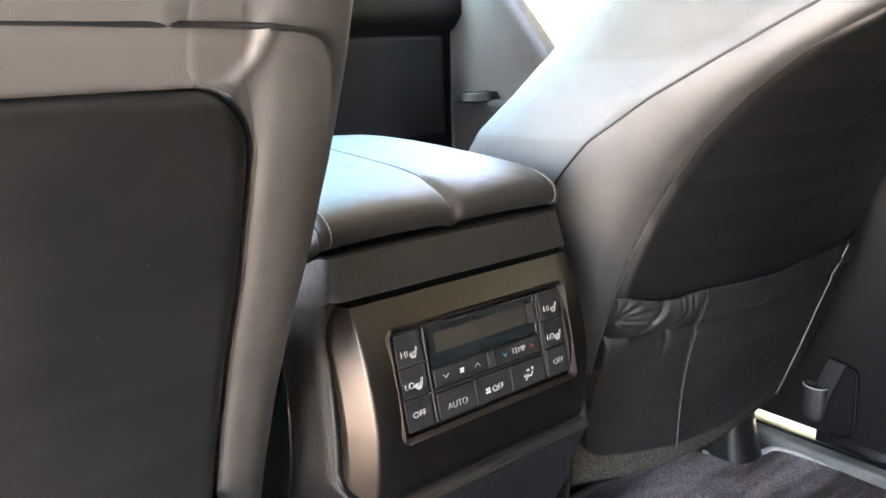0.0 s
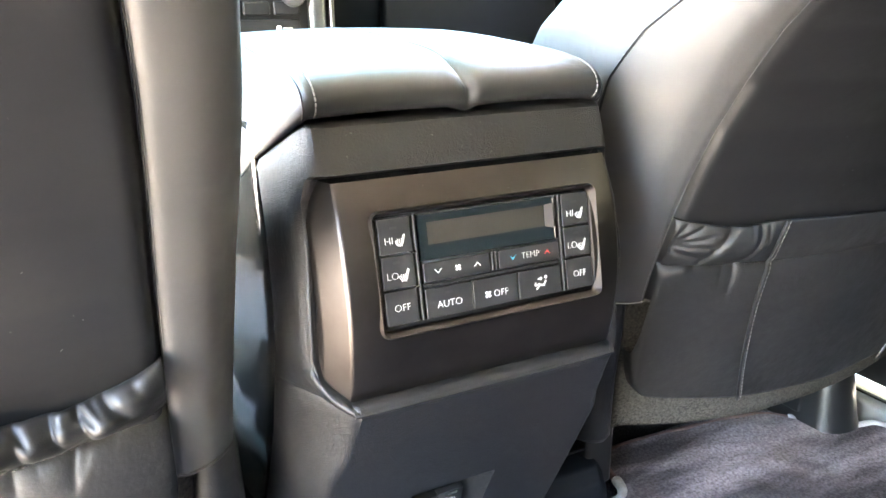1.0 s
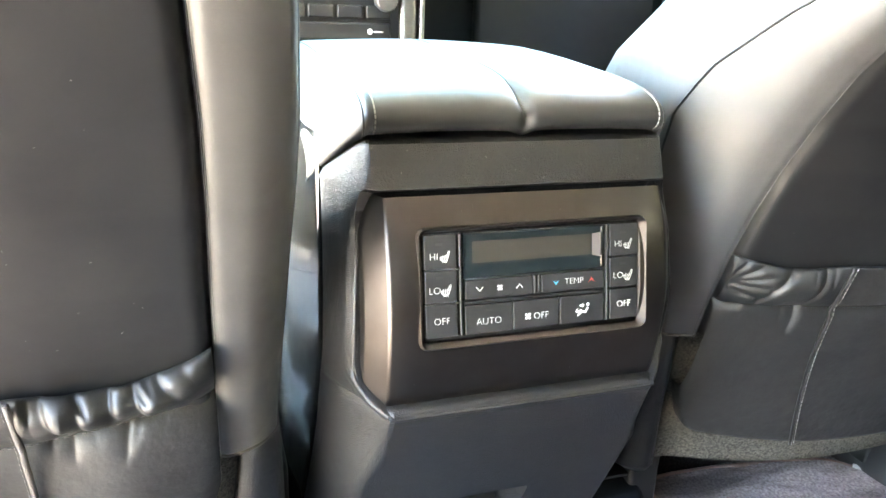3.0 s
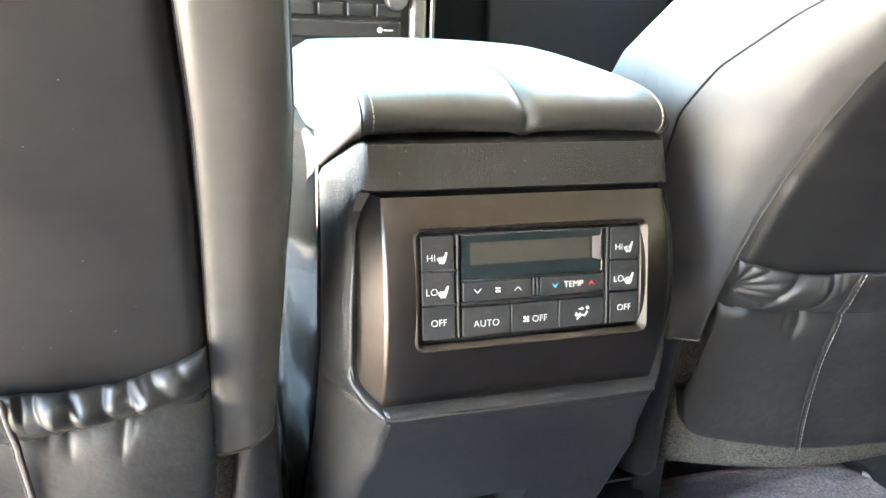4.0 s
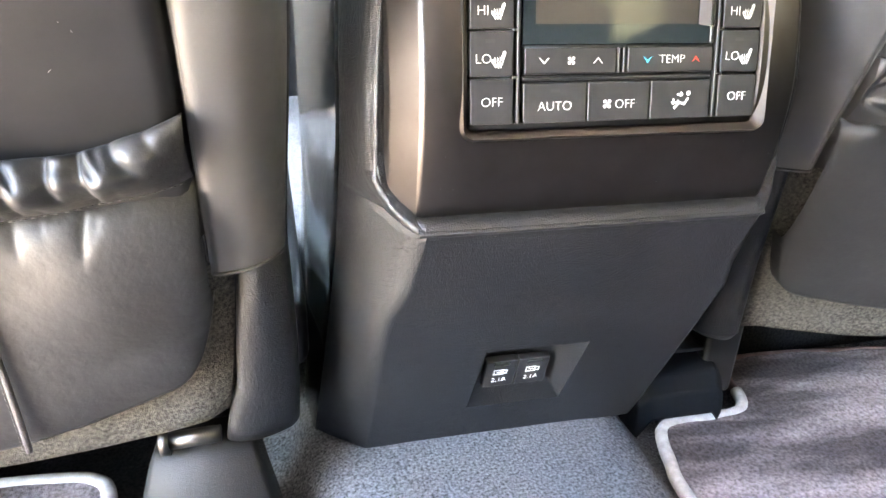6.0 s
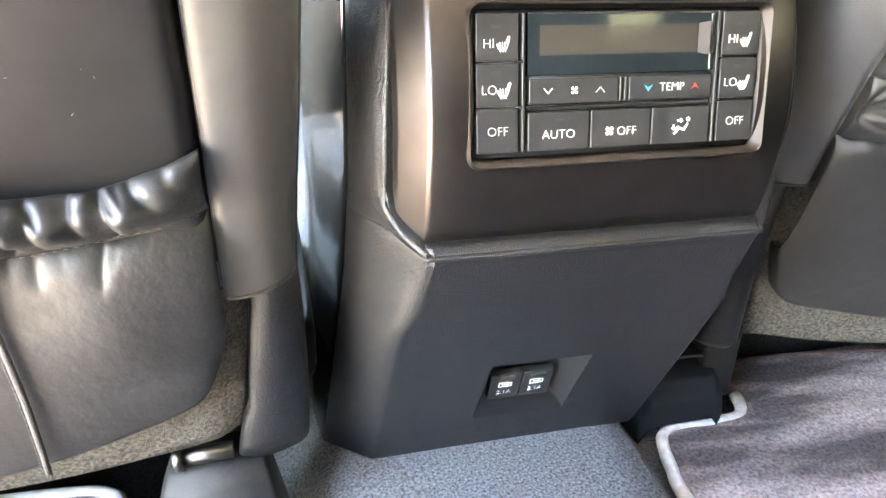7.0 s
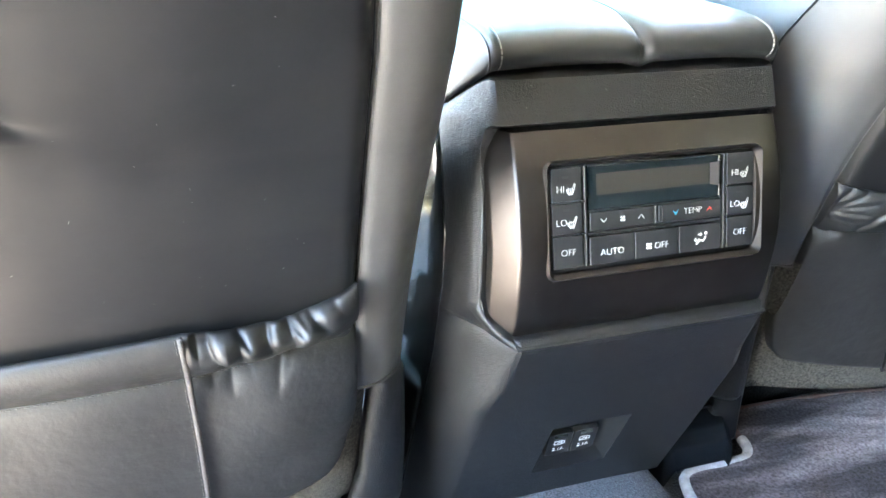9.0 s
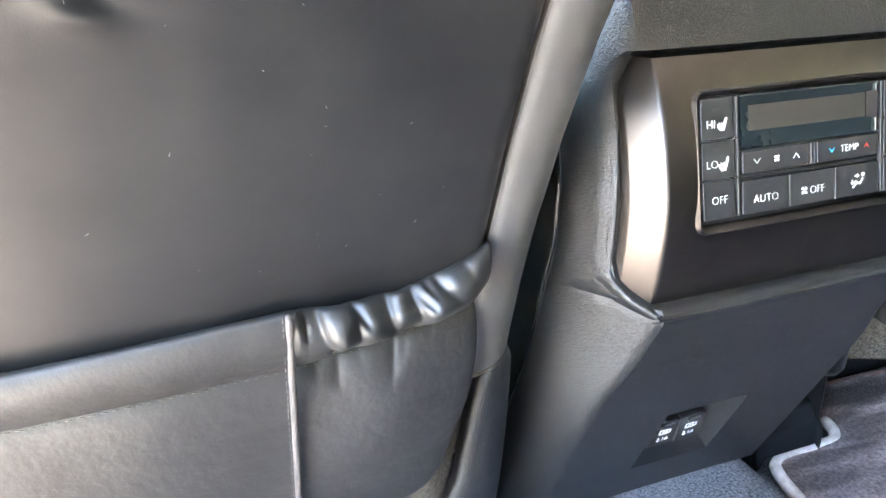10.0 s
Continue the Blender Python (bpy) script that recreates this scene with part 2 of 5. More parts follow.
# height, face y, face half width, chamfer x, y, side end x, y
SECTION = [
    (0.5695, 0.075, 0.108, 0.118, 0.085, 0.130, 0.112),
    (0.5690, 0.052, 0.112, 0.1168, 0.058, 0.136, 0.106),
    (0.5680, 0.0455, 0.112, 0.1170, 0.0508, 0.1385, 0.105),
    (0.5655, 0.0418, 0.112, 0.1172, 0.0472, 0.1386, 0.104),
    (0.548, 0.0345, 0.112, 0.1178, 0.0405, 0.139, 0.096),
    (0.5365, 0.0300, 0.112, 0.1190, 0.0380, 0.1395, 0.090),
    (0.5335, 0.0380, 0.1085, 0.1205, 0.0410, 0.1395, 0.089),
    (0.52, 0.0450, 0.1065, 0.1235, 0.0425, 0.140, 0.084),
    (0.494, 0.0400, 0.1065, 0.1255, 0.0328, 0.1413, 0.071),
    (0.45, 0.0340, 0.1065, 0.1278, 0.0240, 0.1428, 0.062),
    (0.41, 0.0340, 0.1065, 0.1270, 0.0262, 0.1432, 0.066),
    (0.398, 0.0300, 0.1065, 0.1252, 0.0230, 0.1434, 0.070),
    (0.3865, 0.0190, 0.1065, 0.1183, 0.0130, 0.1437, 0.074),
    (0.3840, 0.0070, 0.1062, 0.1145, 0.0115, 0.1438, 0.0755),
    (0.3825, 0.0030, 0.1060, 0.1120, 0.0105, 0.1438, 0.076),
    (0.3805, 0.0008, 0.1057, 0.1118, 0.0090, 0.1439, 0.0765),
    (0.3780, -0.0003, 0.1055, 0.1118, 0.0083, 0.144, 0.077),
    (0.3750, -0.0005, 0.1055, 0.1120, 0.0084, 0.144, 0.078),
    (0.3715, 0.0010, 0.1057, 0.1124, 0.0100, 0.144, 0.079),
    (0.3675, 0.0033, 0.1062, 0.1134, 0.0124, 0.1441, 0.081),
    (0.33, 0.0215, 0.1110, 0.1192, 0.031, 0.1452, 0.092),
    (0.305, 0.0342, 0.1190, 0.1268, 0.0436, 0.1468, 0.101),
    (0.255, 0.0605, 0.1218, 0.1295, 0.070, 0.1500, 0.122),
    (0.20, 0.0885, 0.1228, 0.1315, 0.098, 0.1545, 0.141),
    (0.117, 0.1315, 0.1245, 0.1340, 0.141, 0.1620, 0.167),
]


def face_y(z):
    zs = [r[0] for r in SECTION][::-1]
    return table(z, zs, [r[1] for r in SECTION][::-1])


RECESS = (-0.043, 0.037, 0.170, 0.252)  # the opening for the USB sockets


def console_body():
    bm = bmesh.new()
    rows = []
    heights = sorted({r[0] for r in SECTION} | {RECESS[2], RECESS[3]}, reverse=True)
    zs = [r[0] for r in SECTION][::-1]
    for z in heights:
        fy, fx, cx, cy, sx, sy = [table(z, zs, [r[k] for r in SECTION][::-1]) for k in range(1, 7)]
        soft = table(z, [0.30, 0.34, 0.3635, 0.3685, 0.534, 0.537], [0.006, 0.009, 0.009, 0.003, 0.003, 0.012])
        curve = [(fx - soft, fy), (fx - 0.25 * soft, fy + 0.0006), (cx - 0.15 * soft, cy - 0.1 * soft), (cx + 0.52 * (sx - cx), cy + 0.46 * (sy - cy)), (cx + 0.86 * (sx - cx), cy + 0.80 * (sy - cy)), (sx, sy)]
        side = [(p.x, p.y) for p in spline([(x, y, 0) for x, y in curve], 16)] + [(sx - 0.0012, sy + 0.004), (sx - 0.008, sy + 0.007)]
        def dip(x):
            # the top edge follows the underside of the lid's dropped corner
            q = 1 - (1 - min(1.0, max(0.0, (abs(x) - 0.114) / 0.030))) ** (1 / 1.35)
            top = 0.5695 - 0.050 * q**1.05
            return z if z < top else top + 0.002 * (z - top)

        row = [(-x, y, dip(x)) for x, y in side[::-1]] + [(RECESS[0], fy, z), (RECESS[1], fy, z)] + [(x, y, dip(x)) for x, y in side]
        rows.append(row)
    vs = grid(bm, rows)
    # open the recess
    i0, i1 = heights.index(RECESS[3]), heights.index(RECESS[2])
    mid = 18
    rim = {vs[i][k] for i in range(i0, i1 + 1) for k in (mid, mid + 1)}
    gone = [f for f in bm.faces if all(v in rim for v in f.verts)]
    bmesh.ops.delete(bm, geom=gone, context="FACES_KEEP_BOUNDARY")
    return bm


part("rear_trim", console_body(), GRAIN, console, "grained black plastic shroud", bevel=0.0025, segments=3)


SOCKET_UP = Vector((0, -0.0145, 0.047)).normalized()
SOCKET_OUT = Vector((1, 0, 0)).cross(SOCKET_UP)
SOCKET_AT = Vector((-0.0080, 0.0935, 0.2105))


def usb_recess():
    bm = bmesh.new()
    x0, x1, z0, z1 = RECESS
    a = [Vector((x0, face_y(z1), z1)), Vector((x1, face_y(z1), z1)), Vector((x1, face_y(z0), z0)), Vector((x0, face_y(z0), z0))]
    b = [SOCKET_AT + Vector((x, 0, 0)) + v * SOCKET_UP - 0.006 * SOCKET_OUT for x, v in ((-0.0300, 0.0185), (0.0300, 0.0185), (0.0300, -0.0180), (-0.0300, -0.0180))]
    va, vb = [bm.verts.new(p) for p in a], [bm.verts.new(p) for p in b]
    for k in range(4):
        bm.faces.new((va[k], va[(k + 1) % 4], vb[(k + 1) % 4], vb[k]))
    bm.faces.new(vb)
    return bm


part("socket_recess", usb_recess(), GRAIN, console, bevel=0.0015)


def usb_sockets():
    turn = Matrix((Vector((1, 0, 0)), SOCKET_UP, SOCKET_OUT)).transposed()
    for cx in (-0.0132, 0.0132):
        o = SOCKET_AT + Vector((cx, 0, 0))

        def placed(bm, h):
            bm.transform(Matrix.Translation(o + h * SOCKET_OUT) @ turn.to_4x4())
            return bm

        sock = part("usb_socket", placed(box_bm(-0.0129, 0.0129, -0.0155, 0.0155, -0.004, 0.003), 0), BUTTON, console, "black hinged USB charging socket cover", bevel=0.0012)
        part("rating_print", text_mesh("2.1A", 0.0066, o + 0.0032 * SOCKET_OUT - 0.0068 * SOCKET_UP, turn), INK, sock, "white printed rating", smooth=False)
        bm = bmesh.new()
        for x0, x1, y0, y1 in ((-0.0066, 0.0030, 0.0048, 0.0058), (-0.0066, 0.0030, -0.0010, 0.0), (-0.0066, -0.0056, -0.001, 0.0058),
                               (0.0020, 0.0030, -0.001, 0.0058), (0.003, 0.0066, 0.0040, 0.0050), (0.003, 0.0066, -0.0002, 0.0008), (0.0056, 0.0066, -0.0002, 0.0050), (-0.0035, 0.0030, 0.0019, 0.0029)):
            box(bm, 0.85 * x0, 0.85 * x1, 0.85 * y0 + 0.0010, 0.85 * y1 + 0.0010, 0, 0.0003)
        part("battery_symbol", placed(bm, 0.0031), INK, sock, smooth=False)
        part("pull_lip", placed(box_bm(-0.0065, 0.0065, 0.0115, 0.0148, 0, 0.0016), 0.0028), GLOSS, sock, bevel=0.0006)


usb_sockets()

# ---- bezel and climate panel ----
BZ = [(0.3815, 0.0105), (0.39, 0.0065), (0.41, 0.0025), (0.43, 0.0003), (0.45, 0.0), (0.472, 0.0035), (0.494, 0.0090), (0.512, 0.0160), (0.5325, 0.0265)]
SLOPE = math.atan(0.205)
UP = Vector((0, math.sin(SLOPE), math.cos(SLOPE)))
OUT = Vector((0, -math.cos(SLOPE), math.sin(SLOPE)))
FACE = Matrix((Vector((1, 0, 0)), UP, OUT)).transposed().to_4x4()
ORIGIN = Vector((0, 0, 0.45))
INSET = (-0.0845, 0.0845, -0.0150, 0.0625)


def on_panel(x, v, h=0.0):
    return ORIGIN + Vector((x, 0, 0)) + v * UP + h * OUT


BZ_FINE = spline([(0, b, a) for a, b in BZ], 120)


def bezel_y(z):
    return table(z, [p.z for p in BZ_FINE], [p.y for p in BZ_FINE])


def bezel():
    bm = bmesh.new()
    zb, zt = on_panel(0, INSET[2]).z, on_panel(0, INSET[3]).z
    heights = sorted({0.3815 + 0.151 * k / 40 for k in range(41)} | {zb, zt})
    rows = []
    for z in heights:
        y = bezel_y(z)
        # side chamfers, drawn in at the foot
        low = max(0.0, (0.399 - z) / 0.0175)
        e = 0.1070
        cx, cy = 0.1216 - 0.0095 * low - 0.010 * max(0.0, (z - 0.505) / 0.0275), y + 0.0190 - 0.0125 * low - 0.007 * max(0.0, (z - 0.505) / 0.0275)
        side = [(cx + 0.002, cy + 0.010), (cx, cy)] + [(e + (cx - e) * f, y + (cy - y) * f) for f in (0.94, 0.90, 0.5, 0.18, 0.13, 0.09)] + [(e, y + 0.0007), (e - 0.0016, y)]
        rows.append([(-x, yy, z) for x, yy in side] + [(INSET[0], y, z), (INSET[1], y, z)] + [(x, yy, z) for x, yy in side[::-1]])
    vs = grid(bm, rows)
    i0, i1 = heights.index(zb), heights.index(zt)
    rim = {vs[i][k] for i in range(i0, i1 + 1) for k in (10, 11)}
    bmesh.ops.delete(bm, geom=[f for f in bm.faces if all(v in rim for v in f.verts)], context="FACES_KEEP_BOUNDARY")
    return bm


def lip():
    """The narrow rounded crest that frames the bezel's sides and foot, with a slope down to the bezel."""
    side = [(0.1268 - 0.00007 * max(0.0, z - 0.45) * 1000 * (1 + 10 * max(0.0, z - 0.48)), bezel_y(z) + 0.0232, z) for z in (0.515, 0.495, 0.475, 0.45, 0.425, 0.408)]
    half = [(0.0900, 0.0345, 0.5375), (0.1030, 0.0355, 0.5370), (0.1110, 0.0385, 0.5345), (0.1180, 0.0420, 0.5275)] + side + [(0.1270, 0.0235, 0.4010), (0.1242, 0.0200, 0.3950), (0.1180, 0.0112, 0.3868), (0.1115, 0.0042, 0.3822), (0.1065, 0.0005, 0.3790), (0.1030, -0.0014, 0.3777), (0.05, -0.0018, 0.3775)]
    pts = spline([(-x, y, z) for x, y, z in half] + [(x, y, z) for x, y, z in half[::-1]], 260)
    bm = bmesh.new()
    rows = []
    for i, p in enumerate(pts):
        t = pts[min(i + 1, len(pts) - 1)] - pts[max(i - 1, 0)]
        inward = Vector((-t.z, 0, t.x)).normalized()
        if inward.dot(Vector((0, 0, 0.46)) - Vector((p.x, 0, p.z))) < 0:
            inward = -inward
        foot = min(1.0, max(0.0, (0.386 - p.z) / 0.009))
        head = min(1.0, max(0.0, (p.z - 0.526) / 0.008))
        profile = [(-0.0062, 0.0165), (-0.0045, 0.0092), (-0.0030, 0.0040), (-0.0015, 0.0007), (-0.0005, 0.0), (0.0006, 0.0001), (0.0016, 0.0008), (0.0026, 0.0020), (0.0050, 0.0044), (0.0070, 0.0075)]
        rows.append([p + inward * a * (1 - 0.3 * head) + Vector((0, b * (1 + (1.3 if a > 0 else -0.45) * foot - 0.3 * head), 0)) for a, b in profile])
    grid(bm, rows)
    return bm


part("bezel_lip", lip(), GRAIN, console, "rounded grained edge framing the bezel")
part("bezel", bezel(), SATIN, console, "dark satin metallic bezel with chamfered sides", bevel=0.0009)


def ring(w0, w1, h0, h1, r0, r1):
    """A rounded rectangular ring on the panel: outline (x0, x1, v0, v1), heights and corner radii."""
    bm = bmesh.new()
    rows = []
    for (x0, x1, v0, v1), h, r in ((w0, h0, r0), (w1, h1, r1)):
        row = []
        for cx, cv, a0 in ((x1 - r, v1 - r, 0), (x0 + r, v1 - r, 90), (x0 + r, v0 + r, 180), (x1 - r, v0 + r, 270)):
            for k in range(6):
                a = radians(a0 + 18 * k)
                row.append(on_panel(cx + r * math.cos(a), cv + r * math.sin(a), h))
        rows.append(row)
    grid(bm, rows, True)
    return bm


climate = part("climate_panel", box_bm(-0.0835, 0.0835, -0.0140, 0.0615, -0.010, -0.004), SMOOTH, console, "rear climate and seat heater control panel")
climate.data.transform(Matrix.Translation(ORIGIN) @ FACE)


def grow(o, d):
    return (o[0] - d, o[1] + d, o[2] - d, o[3] + d)


RIM = (INSET[0] - 0.0020, INSET[1] + 0.0048, INSET[2] - 0.0036, INSET[3] + 0.0018)
part("rim_chamfer", ring(RIM, grow(INSET, -0.0002), 0.0018, -0.0022, 0.006, 0.004), SATIN, climate, "bevelled rim round the controls")
part("rim_lip", ring(grow(RIM, 0.0014), RIM, -0.0016, 0.0016, 0.007, 0.006), SATIN, climate)


def key(name, x0, x1, v0, v1, label="", h=0.0, material=None):
    bm = box_bm(x0, x1, v0, v1, -0.007, h)
    bm.transform(Matrix.Translation(ORIGIN) @ FACE)
    return part(name, bm, material or BUTTON, climate, label, bevel=0.0007)


def legend(body, x, v, size, ink=None, h=0.0002):
    bm = text_mesh(body, size, on_panel(x, v, h), FACE.to_3x3(), 0.0001)
    part("legend", bm, ink or INK, climate, smooth=False)


def bars(name, quads, x, v, scale, ink=None, h=0.0003):
    """A small printed sign from flat polygons in millimetres."""
    bm = bmesh.new()
    for q in quads:
        bm.faces.new([bm.verts.new(on_panel(x + a * scale / 1000, v + b * scale / 1000, h)) for a, b in q])
    part(name, bm, ink or INK, climate, smooth=False)


def stroke(points, width):
    """Quads of a pen line through points, in millimetres."""
    quads = []
    for (ax, ay), (bx, by) in zip(points[:-1], points[1:]):
        n = math.hypot(bx - ax, by - ay)
        ux, uy = (bx - ax) / n * width / 2, (by - ay) / n * width / 2
        quads.append([(ax - ux * 0.6 - uy, ay - uy * 0.6 + ux), (bx + ux * 0.6 - uy, by + uy * 0.6 + ux), (bx + ux * 0.6 + uy, by + uy * 0.6 - ux), (ax - ux * 0.6 + uy, ay - uy * 0.6 - ux)])
    return quads


HEAT = stroke([(1.2, -0.6), (2.6, 3.4), (3.1, 4.0), (3.7, 3.6), (3.5, 2.8), (1.9, -2.4), (1.0, -3.0), (-2.0, -3.0), (-3.2, -1.4), (-3.5, -0.2), (-2.8, 0.0), (-1.9, -0.9)], 0.55)
for a in (-1.5, -0.1, 1.3):
    HEAT += stroke([(a - 0.5, 1.0), (a - 0.1, 0.2), (a - 0.6, -1.0), (a + 0.1, -2.2), (a - 0.3, -3.4), (a + 0.1, -4.0)], 0.5)
FAN = [[(0.0, 0.0), (1.0 * math.cos(a - 0.5), 1.0 * math.sin(a - 0.5)), (2.1 * math.cos(a - 0.55), 2.1 * math.sin(a - 0.55)), (2.7 * math.cos(a - 0.25), 2.7 * math.sin(a - 0.25)),
        (2.75 * math.cos(a + 0.15), 2.75 * math.sin(a + 0.15)), (2.2 * math.cos(a + 0.52), 2.2 * math.sin(a + 0.52)), (1.0 * math.cos(a + 0.35), 1.0 * math.sin(a + 0.35))] for a in (0.8, 2.37, 3.94, 5.51)]
CARET = stroke([(-2.7, -1.6), (0, 1.4), (2.7, -1.6)], 0.6)
CARET_DOWN = [[(a, -b) for a, b in q] for q in CARET]
ARROW = [[(-3.0, -2.0), (0, 0.0), (0, 2.2)], [(3.0, -2.0), (0, 0.0), (0, 2.2)]]
ARROW_DOWN = [[(a, -b) for a, b in q] for q in ARROW]
FLOW = stroke([(4.4, 0.9), (2.3, -2.2), (-0.6, -1.3), (-3.6, -4.2)], 1.25) + stroke([(-3.0, -1.6), (-1.2, -0.2)], 0.8) + [
    [(4.6 + 1.3 * math.cos(a * 0.628), 3.5 + 1.3 * math.sin(a * 0.628)) for a in range(10)],
    [(-2.2, 2.4), (-0.2, 2.5), (-0.2, 1.4), (1.7, 3.0), (-0.2, 4.6), (-0.2, 3.6), (-2.2, 3.5)],
    [(-4.7, 0.7), (-3.7, 0.7), (-3.7, -0.8), (-2.6, -0.8), (-4.2, -2.6), (-5.8, -0.8), (-4.7, -0.8)]]

for sx in (-1, 1):
    x0, x1 = sorted((sx * 0.0826, sx * 0.0595))
    cx = (x0 + x1) / 2
    key("heater_high_button", x0, x1, 0.0365, 0.0602)
    key("heater_low_button", x0, x1, 0.0131, 0.0353)
    key("heater_off_button", x0, x1, -0.0112, 0.0119)
    legend("HI", cx - 0.0048, 0.0450, 0.0068)
    bars("seat_symbol", HEAT, cx + 0.0030, 0.0448, 0.95)
    legend("LO", cx - 0.0046, 0.0216, 0.0068)
    bars("seat_symbol", HEAT, cx + 0.0034, 0.0214, 1.0)
    legend("OFF", cx, 0.0, 0.0068)
    bars("indicator", [[(-2.6, -0.9), (2.6, -0.9), (2.6, 0.9), (-2.6, 0.9)]], cx - 0.001, 0.0535, 1.0, INK_GREY)
    bars("indicator", [[(-2.6, -0.9), (2.6, -0.9), (2.6, 0.9), (-2.6, 0.9)]], cx - 0.001, 0.0305, 1.0, INK_GREY)
    # narrow ribs beside the columns, with the little clips
    a, b = sorted((sx * 0.0578, sx * 0.0560))
    key("rib", a, b, -0.0112, 0.0602, h=0.0005)
    for v in (0.0359, 0.0125):
        a, b = sorted((sx * 0.0605, sx * 0.0572))
        key("clip", a, b, v - 0.0009, v + 0.0009, h=0.0009, material=GLOSS)

key("fan_speed_button", -0.0535, -0.0025, 0.0137, 0.0270)
key("divider", -0.0016, -0.0004, 0.0137, 0.0270, h=0.0004)
key("divider", 0.0014, 0.0032, 0.0137, 0.0270, h=0.0002)
key("temperature_button", 0.0042, 0.0545, 0.0137, 0.0270)
key("auto_button", -0.0540, -0.0186, -0.0112, 0.0094)
key("fan_off_button", -0.0178, 0.0180, -0.0112, 0.0094)
key("air_mode_button", 0.0188, 0.0545, -0.0112, 0.0094)
key("shelf", -0.0545, 0.0550, 0.0104, 0.0126, h=-0.0012, material=SMOOTH)
bars("down_symbol", CARET_DOWN, -0.043, 0.0204, 0.9)
bars("fan_symbol", FAN, -0.028, 0.0204, 0.85)
bars("up_symbol", CARET, -0.013, 0.0204, 0.9)
bars("cooler_symbol", ARROW_DOWN, 0.0155, 0.0204, 0.9, INK_BLUE)
legend("TEMP", 0.030, 0.0204, 0.0064)
bars("warmer_symbol", ARROW, 0.0442, 0.0204, 0.9, INK_RED)
legend("AUTO", -0.0365, -0.0028, 0.0069)
bars("indicator", [[(-2.6, -0.8), (2.6, -0.8), (2.6, 0.8), (-2.6, 0.8)]], -0.0365, 0.0052, 1.0, INK_GREY)
bars("fan_symbol", FAN, -0.0068, -0.0022, 1.0)
legend("OFF", 0.0036, -0.0026, 0.0069)
bars("air_flow_symbol", FLOW, 0.0366, -0.0012, 1.0)

key("display_window", -0.0545, 0.0550, 0.0283, 0.0602, "glossy black display window", h=-0.0015, material=SCREEN)
bars("lcd", [[(-46, -7.6), (46, -7.6), (46, 7.6), (-46, 7.6)]], -0.0015, 0.0463, 1.0, LCD, h=-0.0013)
key("display_frame", -0.0548, 0.0550, 0.0592, 0.0604, h=0.0003, material=GLOSS)
key("display_frame", 0.0520, 0.0548, 0.0290, 0.0592, h=0.0003, material=GLOSS)
bm = bmesh.new()
bm.faces.new([bm.verts.new(on_panel(x, v, h)) for x, v, h in ((0.0452, 0.0540, -0.0012), (0.0452, 0.0385, -0.0012), (0.0505, 0.0372, 0.0022), (0.0505, 0.0550, 0.0022))])
part("display_bevel", bm, SATIN, climate, "bevelled side of the display")


# ---- armrest lid ----
def armrest_fine():
    """The padded lid: a soft slab whose rear corners are cut off and drop to the sides."""
    bm = bmesh.new()
    n = 168
    prof = [(0.022, 0.5705), (0.006, 0.5718), (0.001, 0.5750), (-0.001, 0.5800), (0.0005, 0.5860), (0.005, 0.5915), (0.013, 0.5965), (0.026, 0.6015), (0.045, 0.6060),
            (0.075, 0.6095), (0.12, 0.6130), (0.17, 0.6165), (0.22, 0.619), (0.27, 0.6205), (0.32, 0.620), (0.350, 0.6145), (0.362, 0.600), (0.364, 0.575)]
    rows = []
    for dy, z in prof:
        row = []
        for i in range(n + 1):
            a = i / n * 2 - 1
            s = abs(a)
            # plan of the rear edge: straight, then cut back at the corners
            if s < 0.72:
                x, f, d = 0.114 * s / 0.72, 0.0, 0.0
            else:
                q = (s - 0.72) / 0.28
                x = 0.114 + 0.030 * (1 - (1 - q) ** 1.35)
                f = 0.085 * q**1.15
                d = 0.050 * q**1.05
            k = min(1.0, max(0.0, dy / 0.30))
            crown = 0.006 * (x / 0.142) ** 2 * min(1, max(0, dy / 0.05))
            tuck = 0.0075 * math.exp(-abs((x * (1 if a > 0 else -1) - 0.002) / 0.0042) ** 1.4) * (1 if dy < 0.02 else max(0.0, 1 - (dy - 0.02) / 0.035))
            pad = 0.0012 * math.sin(30 * x) if dy < 0.03 else 0
            row.append((math.copysign(x, a), 0.0415 + dy * (1 - 0.2 * (f / 0.085)) + f + tuck * 0.6, z - d * (1 - 0.55 * k) - crown - tuck * (0.2 if dy < 0.004 else 0.7) + pad))
        rows.append(row)
    grid(bm, rows)
    return bm, rows


bm, LID = armrest_fine()
lid = part("armrest_lid", bm, LID_LEATHER, console, "padded black leatherette armrest lid with centre tuck")
for sgn in (-1, 1):
    col = 84 + sgn * 62
    seam = [Vector(r[col]) + Vector((0, 0, 0.0002)) for r in LID[1:15]]
    bm = bmesh.new()
    tube(bm, spline(seam, 60), 0.0008, 6)
    part("corner_seam", bm, SMOOTH, lid)
    bm = bmesh.new()
    stitches(bm, spline([Vector(r[col - sgn * 4]) + Vector((0, -0.0006, 0.0006)) for r in LID[1:8]], 30), 0.0026, 0.0010, 0.0006)
    part("stitching", bm, THREAD, lid, "pale thread stitching")

bm = bmesh.new()
tube(bm, spline([Vector(r[85]) + Vector((0, 0, 0.0001)) for r in LID[7:16]], 50), 0.0005, 6)
part("centre_seam", bm, SMOOTH, lid)

